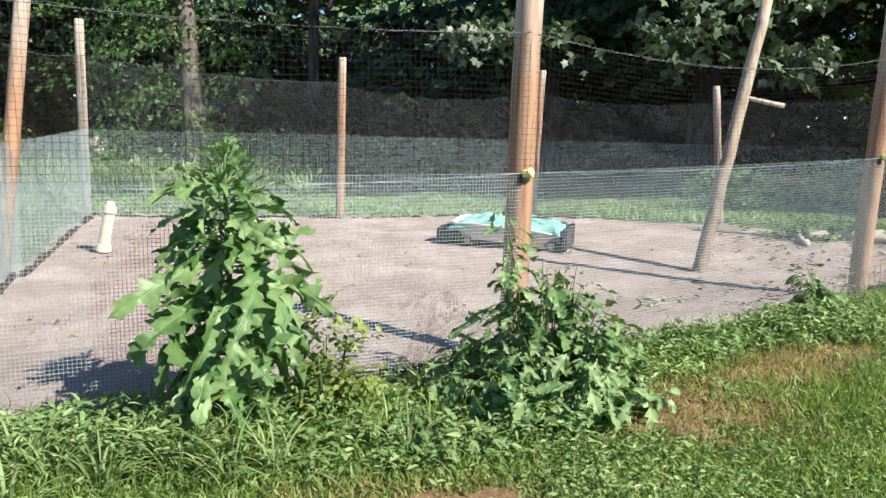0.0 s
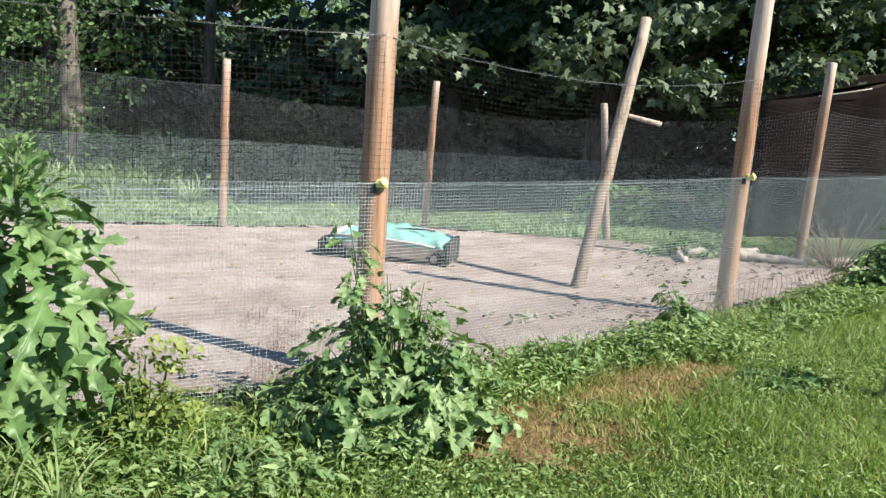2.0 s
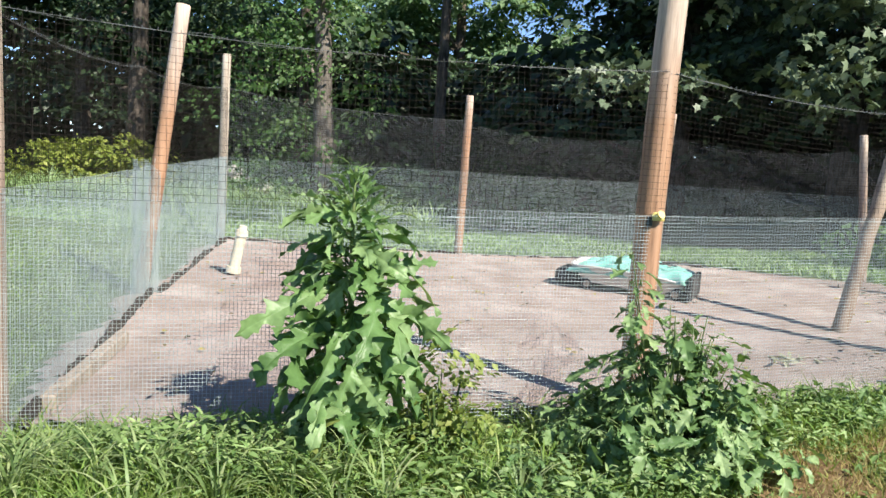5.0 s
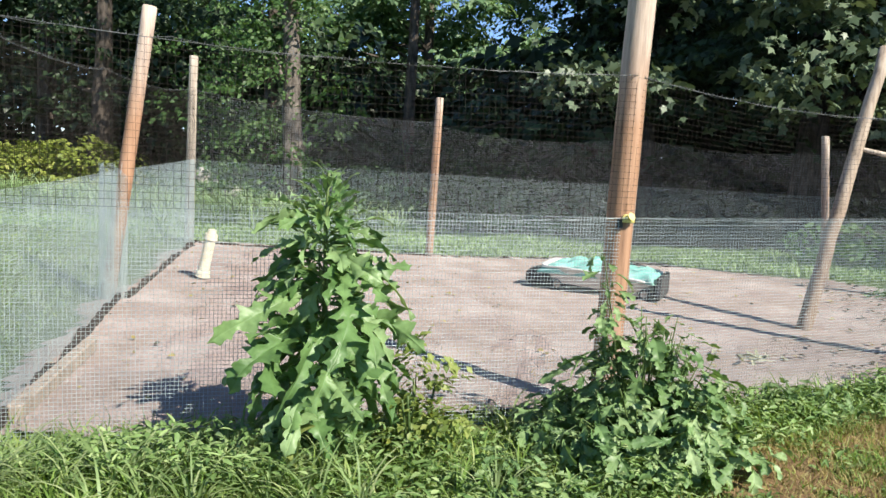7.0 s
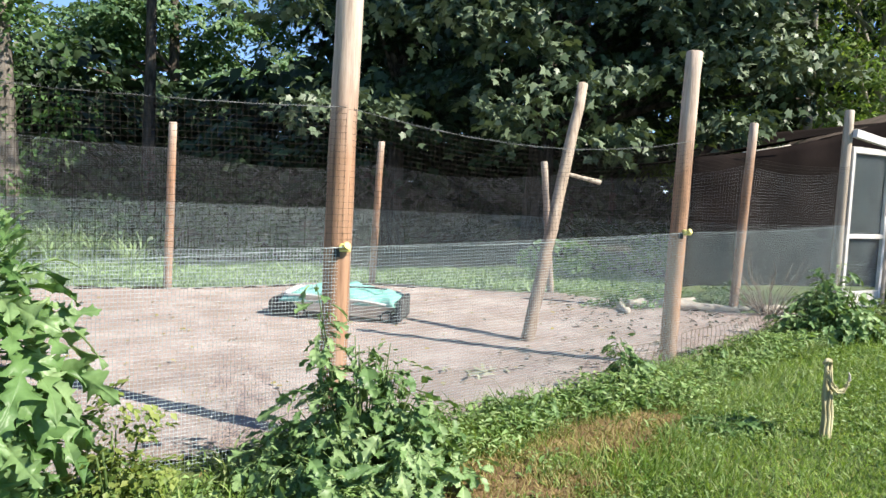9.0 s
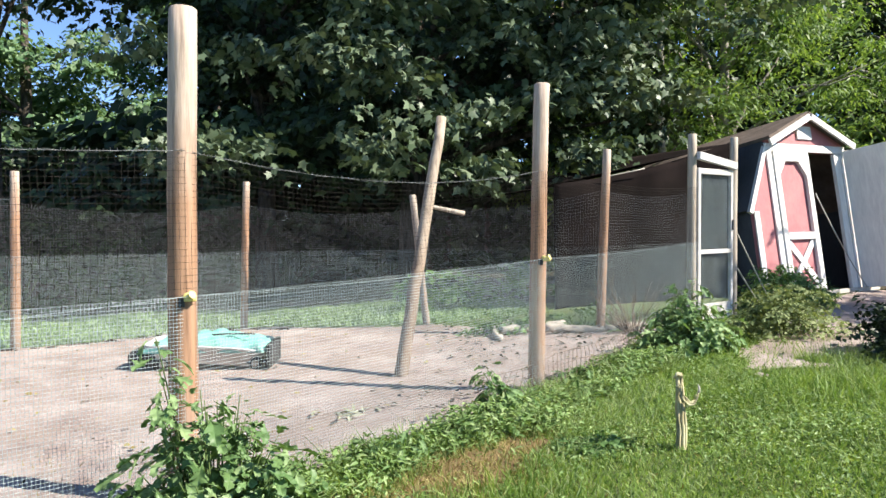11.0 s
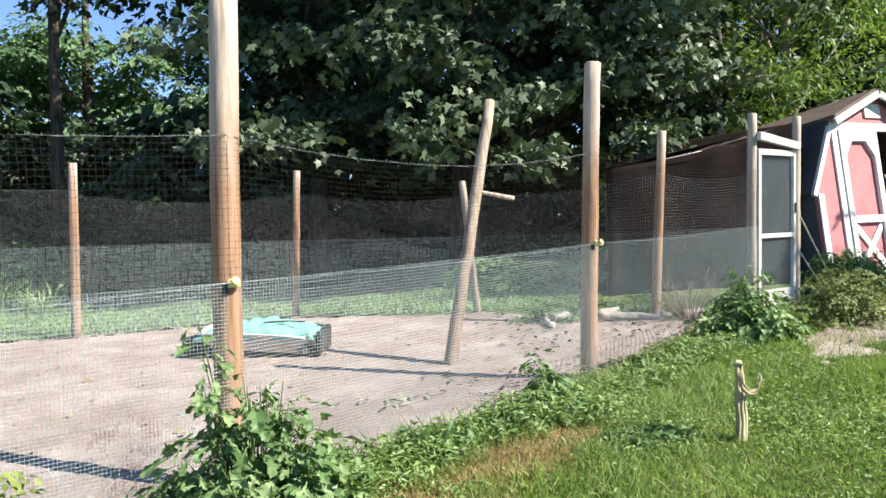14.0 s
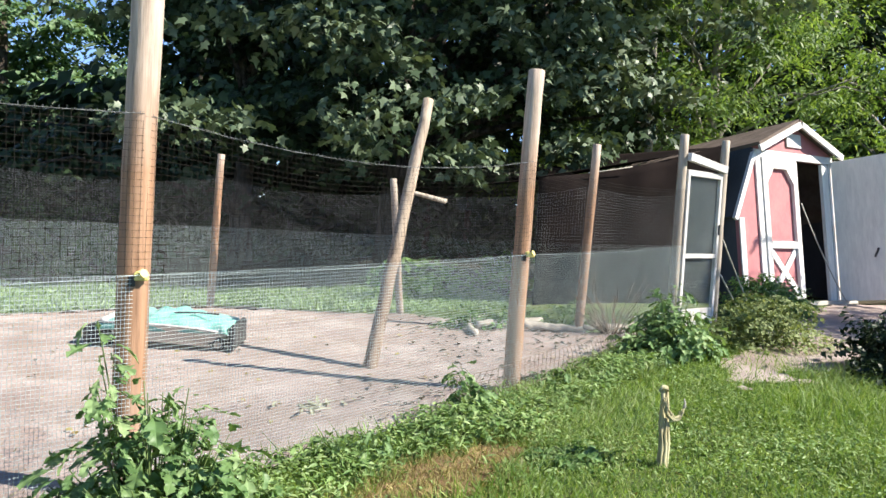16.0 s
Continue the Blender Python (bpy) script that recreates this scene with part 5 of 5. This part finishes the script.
tufts("arching_grass", 8, 14, ((0.1, 3.2), (0.45, 3.42), 0.08), 0.16, 0.009, 143, M_PALEGRASS, "yellow-green grass below the wire cloth")
BEHIND = [(-9.0, 8.6), (-4.0, 8.4), (-1.25, 8.8), (0.95, 9.75), (3.1, 8.75), (4.6, 8.8), (4.6, 10.6), (2.0, 11.3), (-1.5, 11.6), (-3.5, 12.5), (-12.0, 16.0), (-14.0, 8.6)]
grass("far_grass", 150000, BEHIND, (-14.0, 4.8, 8.3, 16.0), 0.075, 0.018, 105, M_FARLAWN, None, "green lawn behind the run")


def herbs(name, n, poly, box_, size, tall, seed, material, label, dense=None, leaf=OVATE):
    rng = np.random.default_rng(seed)
    x, y = rng.uniform(box_[0], box_[1], n), rng.uniform(box_[2], box_[3], n)
    keep = inside(x, y, poly) & (rng.random(n) < sward(x, y) ** 1.5)
    if dense is not None:
        keep &= rng.random(n) < dense(x, y)
    x, y = x[keep], y[keep]
    m = len(x)
    mound = 0.5 + 0.5 * np.sin(x * 4.1 + 2 * np.sin(y * 3.3)) * np.cos(y * 3.7)
    place = np.stack([x, y, height(x, y) + tall * rng.random(m) ** 0.7 * (0.4 + 0.9 * mound)], -1)
    axis = np.concatenate([rng.standard_normal((m, 2)), rng.normal(0.05, 0.35, (m, 1))], 1)
    V, T = strew(*leaf, place, axis, np.array([0, 0, 1.0]) + rng.normal(0, 0.35, (m, 3)), size * rng.uniform(0.4, 1.6, m), size * rng.uniform(0.3, 0.8, m))
    return tagged(np_part(name, V, T, material), label, "weeds", kind="stuff")


STRIP = [(-1.6, 2.25), (0.2, 2.45), (1.3, 3.15), (2.6, 4.2), (4.0, 5.3), (5.2, 6.3), (5.0, 6.6), (2.75, 5.02), (0.6, 3.62), (-1.7, 2.5)]
def bare_gap(x, y):
    """Few weeds grow where the hens reach through the wire."""
    return np.where(((x - 0.22) / 0.34) ** 2 + ((y - 3.15) / 0.46) ** 2 < 1, 0.10, 1.0)


herbs("fence_herbs", 105000, STRIP, (-1.8, 5.3, 2.2, 6.7), 0.042, 0.15, 110, M_HERB, "low leafy weeds along the foot of the fence", bare_gap)
herbs("lawn_clover", 190000, LAWN, (-2.0, 7.0, 1.4, 6.6), 0.027, 0.065, 111, M_HERB, "small clover leaves among the lawn grass", lambda x, y: np.clip(0.5 + 0.6 * np.sin(x * 1.9 + y) * np.sin(y * 2.3 - x), 0, 1), DIAMOND)

# ---- things in the run ----
# low garden cart with a teal tub, its tray towards the fence
cart = thing("garden_cart", pose(0.62, 7.12, 0.022, 0, 0, -14), "low garden cart with a faded teal plastic tub", "cart")


def tub(w, d, h, wall):
    """An open tray with sloping sides, a rolled rim and real thickness."""
    bm = bmesh.new()
    rings = [(0.82, 0.0), (1.0, h), (1.05, h), (1.05, h - 0.02), (1.0 - wall, h - 0.004), (0.80, wall * 0.6)]
    loops = []
    for k, z in rings:
        pts = []
        for i in range(32):
            a = 2 * math.pi * i / 32
            c, s = math.cos(a), math.sin(a)
            pts.append(bm.verts.new((w * k * math.copysign(abs(c) ** 0.45, c), d * k * math.copysign(abs(s) ** 0.45, s), z + 0.012 * math.sin(3 * a))))
        loops.append(pts)
    for p, q in zip(loops, loops[1:]):
        for i in range(32):
            bm.faces.new((p[i], p[(i + 1) % 32], q[(i + 1) % 32], q[i]))
    bm.faces.new(loops[0][::-1])
    bm.faces.new(loops[-1])
    bmesh.ops.recalc_face_normals(bm, faces=bm.faces)
    return bm


body = part("tub", tub(0.50, 0.26, 0.15, 0.05), M_TUB, cart, "bleached pale grey tub", smooth=True)
body.matrix_local = pose(0, 0, 0.05, 0, 3, 0)
n = 34
u, w = np.meshgrid(np.linspace(-1, 1, n), np.linspace(-1, 1, n))
edge = np.clip(1 - np.maximum(np.abs(u) ** 5, np.abs(w) ** 4), 0, 1) ** 0.5
fold = 0.018 * np.sin(7 * u + 3 * w) * np.sin(4 * w + 1) + 0.012 * np.sin(15 * u - 6 * w) + 0.02 * np.cos(3.5 * u + 0.6)
P = np.stack([0.52 * u + 0.015 * np.sin(9 * w), 0.25 * w + 0.012 * np.sin(11 * u), 0.185 + (0.075 + 1.5 * fold + 0.03 * u) * edge - 0.035 * (1 - edge)], -1).reshape(-1, 3)
i, j = np.meshgrid(np.arange(n - 1), np.arange(n - 1), indexing="ij")
p = (i * n + j).ravel()
lid = np_part("cover", P, np.stack([p, p + 1, p + n + 1, p + n], -1), M_TEAL, cart, "teal plastic cover with loose folds", smooth=True)
md = lid.modifiers.new("thick", "SOLIDIFY")
md.thickness = 0.006
part("frame_rail", box(-0.46, 0.55, -0.20, -0.17, 0.05, 0.075, 0.006), M_BLACK, cart)
part("frame_rail", box(-0.46, 0.55, 0.17, 0.20, 0.05, 0.075, 0.006), M_BLACK, cart)
part("end_plate", box(0.52, 0.565, -0.25, 0.23, 0.02, 0.22, 0.012), M_BLACK, cart, "black end plate")
part("front_skid", box(-0.66, -0.38, -0.16, 0.16, 0.01, 0.16, 0.04), M_BLACK, cart, "dark nose block")
for sx in (-0.34, 0.42):
    for sy in (-0.18, 0.18):
        bm = bmesh.new()
        bmesh.ops.create_cone(bm, cap_ends=True, segments=16, radius1=0.055, radius2=0.055, depth=0.05, matrix=pose(sx, sy, 0.055, 90))
        bmesh.ops.bevel(bm, geom=[e for e in bm.edges if abs(e.verts[0].co.y - e.verts[1].co.y) < 0.01], offset=0.012, segments=2, affect="EDGES")
        w = part("wheel", bm, M_BLACK, cart, "small black wheel")
        bm = bmesh.new()
        bmesh.ops.create_cone(bm, cap_ends=True, segments=10, radius1=0.03, radius2=0.03, depth=0.06, matrix=pose(sx, sy, 0.055, 90))
        part("hub", bm, M_POST_GREY, w)
V, T = tube_arrays(hung((-0.05, -0.12, 0.275), (0.40, -0.10, 0.285), -0.01), 0.008, 6)
np_part("strap", V, T, M_BLACK, cart, "dark strap across the cover")

# upright cream pipe feeder with wider rims
pipe = thing("pipe_feeder", pose(-2.66, 6.06, 0.02, 0, 12, 0), "cream plastic pipe feeder standing in the dirt", "feeder")
bm = bmesh.new()
bmesh.ops.create_cone(bm, cap_ends=True, segments=20, radius1=0.046, radius2=0.044, depth=0.36, matrix=pose(0, 0, 0.20))
part("tube", bm, M_PVC, pipe, smooth=False)
bm = bmesh.new()
bmesh.ops.create_cone(bm, cap_ends=True, segments=20, radius1=0.062, radius2=0.058, depth=0.05, matrix=pose(0, 0, 0.045))
part("foot_collar", bm, M_PVC, pipe)
bm = bmesh.new()
bmesh.ops.create_cone(bm, cap_ends=True, segments=20, radius1=0.056, radius2=0.050, depth=0.045, matrix=pose(0, 0, 0.365))
bmesh.ops.create_cone(bm, cap_ends=True, segments=20, radius1=0.04, radius2=0.03, depth=0.04, matrix=pose(0, 0, 0.405))
part("cap", bm, M_PVC, pipe)

# dark boards on edge along the foot of the side and back fences
def edging(a, b, tall, seed):
    rng = np.random.default_rng(seed)
    a, b = np.array(a, float), np.array(b, float)
    L = float(np.linalg.norm(b - a))
    t = thing("edging_board", pose(a[0], a[1], gz(a), 0, 0, math.degrees(math.atan2(b[1] - a[1], b[0] - a[0]))), "dark rotting board on edge along the foot of the fence", "board", "edging boards")
    n = 30
    bm = bmesh.new()
    top = tall * rng.uniform(0.25, 1.15, n)
    prism(bm, [(0, -0.03)] + [(L, -0.03)] + [(L * (1 - i / (n - 1)), float(top[i])) for i in range(n)], -0.016, 0.016)
    part("plank", bm, M_INSIDE, t)


for k, (a, b, tall) in enumerate(((off(CORNER, 0.09, 0.05), off(S0, 0.10, -0.02), 0.075), (off(S0, 0.14, 0.02), off(B1, 0.15, -0.16), 0.07), (off(B1, 0.15, -0.14), off(B2, 0, -0.13), 0.05), (off(B2, 0.02, -0.13), off(B3, 0, -0.13), 0.045), (off(B3, 0.02, -0.13), off(B4, -0.06, -0.12), 0.045))):
    edging(a, b, tall, 300 + k)

# board along the foot of the side fence
bd = thing("edge_board", pose(-1.93, 3.28, 0.02, 0, 0, 110), "weathered pale board lying along the foot of the side fence", "board")
part("plank", box(-0.55, 0.55, -0.03, 0.03, 0.0, 0.07, 0.006), M_POST_GREY, bd)

# logs, twigs and weeds heaped near the fence corner
for x, y, a, L, r, s in ((3.75, 7.45, 12, 0.75, 0.045, 1), (4.05, 7.1, 168, 0.6, 0.04, 2), (3.5, 7.8, 35, 0.5, 0.035, 3), (4.62, 7.05, 5, 0.6, 0.03, 4), (3.3, 7.3, 80, 0.4, 0.03, 5)):
    rr = np.random.default_rng(s)
    V, T = tube_arrays(np.linspace((-L / 2, 0, 0), (L / 2, 0, 0.02), 12) + 0.014 * rr.standard_normal((12, 3)) * [0.2, 1, 0.5], r * (1 + 0.16 * rr.standard_normal(12)), 9, True, 0.12, rr)
    ob = tagged(np_part("log", V, T, M_WOODCUT), "short weathered log lying in the run", "log", "logs in the run")
    ob.matrix_world = pose(x, y, float(height(x, y)) + 0.02 + r * 0.8, 0, 0, a)
brush = thing("brush_heap", pose(4.55, 6.85, float(height(4.55, 6.85)) + 0.02), "heap of dry brown twigs beside the fence post", "twigs")
rr = np.random.default_rng(130)
for k in range(46):
    a, tip = rr.uniform(0, 6.28), rr.uniform(0.15, 0.55)
    d = np.array([math.cos(a) * 0.5, math.sin(a) * 0.35, 0]) * rr.uniform(0.3, 1.0)
    u = np.linspace(0, 1, 6)[:, None]
    V, T = tube_arrays(d * 0.2 + d * 0.8 * u + np.array([[0, 0, 1.0]]) * tip * u + 0.02 * rr.standard_normal((6, 3)) * u, np.linspace(0.006, 0.002, 6), 4)
    np_part("twig", V, T, M_TWIG, brush)
bush((3.55, 7.55), (0.45, 0.25, 0.22), 22, 24, 0.05, 0.12, M_WEED, "low dusty weeds growing inside the run", 82)
bush((4.35, 7.55), (0.4, 0.25, 0.20), 16, 24, 0.05, 0.12, M_WEED, "low dusty weeds growing inside the run", 83)

# split stake standing in the lawn, with a loose loop of frayed cord
stk = thing("garden_stake", pose(2.95, 3.62, float(height(2.95, 3.6))), "split yellowish wooden stake in the lawn with frayed cord", "stake")
rr = np.random.default_rng(9)
for dx, dy, top, r in ((-0.012, 0.0, 0.395, 0.016), (0.012, 0.004, 0.37, 0.015), (0.0, -0.012, 0.245, 0.011), (0.018, -0.008, 0.225, 0.010), (-0.018, -0.009, 0.20, 0.009)):
    z = np.linspace(-0.08, top, 9)
    V, T = tube_arrays(np.stack([dx - 0.045 * np.clip(z, 0, 1) ** 1.3 + 0.0015 * rr.standard_normal(9), dy + 0.0015 * rr.standard_normal(9), z], -1), r * (1 - 0.45 * np.linspace(0, 1, 9) ** 3) * (1 + 0.08 * rr.standard_normal(9)), 6, True, 0.15, rr)
    np_part("splint", V, T, M_STICK, stk)
u = np.linspace(0, 1, 22)
for k in range(13):
    o, q_ = rr.normal(0, 0.006, 3), rr.uniform(0, 6)
    end = rr.uniform(0.80, 1.0)
    v = u * end
    line = np.stack([np.interp(v, [0, 0.3, 0.55, 0.75, 1], [-0.030, -0.020, 0.016, 0.058, 0.082]), -0.024 - 0.012 * np.sin(np.pi * v), np.interp(v, [0, 0.3, 0.55, 0.75, 1], [0.345, 0.285, 0.243, 0.250, 0.300])], -1)
    line += o * [0.7, 1, 1.3] + 0.004 * np.stack([np.sin(14 * v + q_), np.cos(11 * v + q_), np.cos(14 * v + q_)], -1)
    V, T = tube_arrays(line, 0.0036 * (1 - 0.5 * v), 5, True, 0.1, rr)
    np_part("cord_strand", V, T, M_STICK, stk, smooth=True)
V, T = tube_arrays(np.array([(0.074, -0.025, 0.285), (0.084, -0.027, 0.30), (0.086, -0.026, 0.32), (0.079, -0.024, 0.338)]), (0.005, 0.008, 0.006, 0.002), 7, True, 0.3, rr)
np_part("frayed_end", V, T, M_ROPE, stk, "pale frayed cord end", smooth=True)
V, T = tube_arrays(np.array([(-0.052, -0.01, 0.375), (-0.034, -0.014, 0.392), (-0.012, -0.012, 0.385), (0.0, -0.004, 0.372)]), (0.006, 0.011, 0.010, 0.004), 8, True, 0.25, rr)
np_part("knot", V, T, M_STICK, stk, smooth=True)

bush((-0.18, 2.95), (0.20, 0.14, 0.46), 38, 22, 0.034, 0.09, M_YELLOWHERB, "yellow-green small-leaved herb below the wire cloth", 87)


def stone(foot, half, lift, seed):
    """A rounded, uneven boulder."""
    rng = np.random.default_rng(seed)
    bm = bmesh.new()
    bmesh.ops.create_icosphere(bm, subdivisions=3, radius=1.0)
    w = rng.normal(0, 1, (5, 3))
    for v in bm.verts:
        d = v.co.normalized()
        k = 1 + 0.10 * sum(math.sin(2.2 * (d.x * q[0] + d.y * q[1] + d.z * q[2]) + i) for i, q in enumerate(w)) / 2
        v.co = Vector((d.x * half[0] * k, d.y * half[1] * k, d.z * half[2] * k))
    ob = tagged(part("boulder", bm, M_STONE, smooth=True), "pale rounded stone at the end of the lawn", "stone", "stones on the lawn")
    ob.matrix_world = pose(foot[0], foot[1], half[2] * 0.85 + lift)


stone((-7.25, 15.1), (0.34, 0.26, 0.22), 0.0, 1)
stone((-7.35, 15.1), (0.20, 0.18, 0.15), 0.34, 2)
stone((-6.75, 15.3), (0.20, 0.18, 0.15), 0.0, 3)


def scraps(name, n, area, size, seed, material, label):
    rng = np.random.default_rng(seed)
    x, y = rng.uniform(area[0], area[1], n), rng.uniform(area[2], area[3], n)
    keep = inside(x, y, RUN)
    x, y = x[keep], y[keep]
    m = len(x)
    a = rng.uniform(0, 6.28, m)
    V, T = strew(*OVATE, np.stack([x, y, height(x, y) + 0.035], -1), np.stack([np.cos(a), np.sin(a), rng.normal(0, 0.12, m)], -1), np.array([0, 0, 1.0]) + rng.normal(0, 0.3, (m, 3)), size * rng.uniform(0.4, 1.6, m))
    return tagged(np_part(name, V, T, material), label, "debris", kind="stuff")


scraps("dirt_scraps", 170, (-3.5, 5.5, 2.6, 9.4), 0.03, 120, M_LITTER, "dry leaves and droppings strewn on the dirt")
scraps("straw_scraps", 500, (-3.5, 5.5, 2.6, 9.4), 0.035, 121, M_STRAW, "bits of straw strewn on the dirt")
scraps("twig_litter", 480, (2.6, 5.6, 5.2, 8.4), 0.045, 123, M_LITTER, "dark litter and bark on the dirt beside the fence corner")
scraps("leaf_litter", 150, (1.7, 3.1, 4.4, 5.7), 0.04, 124, M_LITTER, "dry brown leaves lying along the foot of the fence")
rr = np.random.default_rng(122)
husk = thing("corn_husks", pose(1.49, 5.02, 0.03), "small heap of pale corn husks on the dirt", "husks")
for k in range(16):
    a = rr.uniform(0, 6.28)
    o = np.array([rr.normal(0, 0.10), rr.normal(0, 0.05), 0.012])
    V, T = lobed_leaf(rr.uniform(0.10, 0.18), 0.018, rr, rr.uniform(-0.5, 0.6), 2, 0.95)
    c, s_ = math.cos(a), math.sin(a)
    np_part("husk", V @ np.array([[c, s_, 0], [-s_, c, 0], [0, 0, 1]]) + o, T, M_PALE, husk)
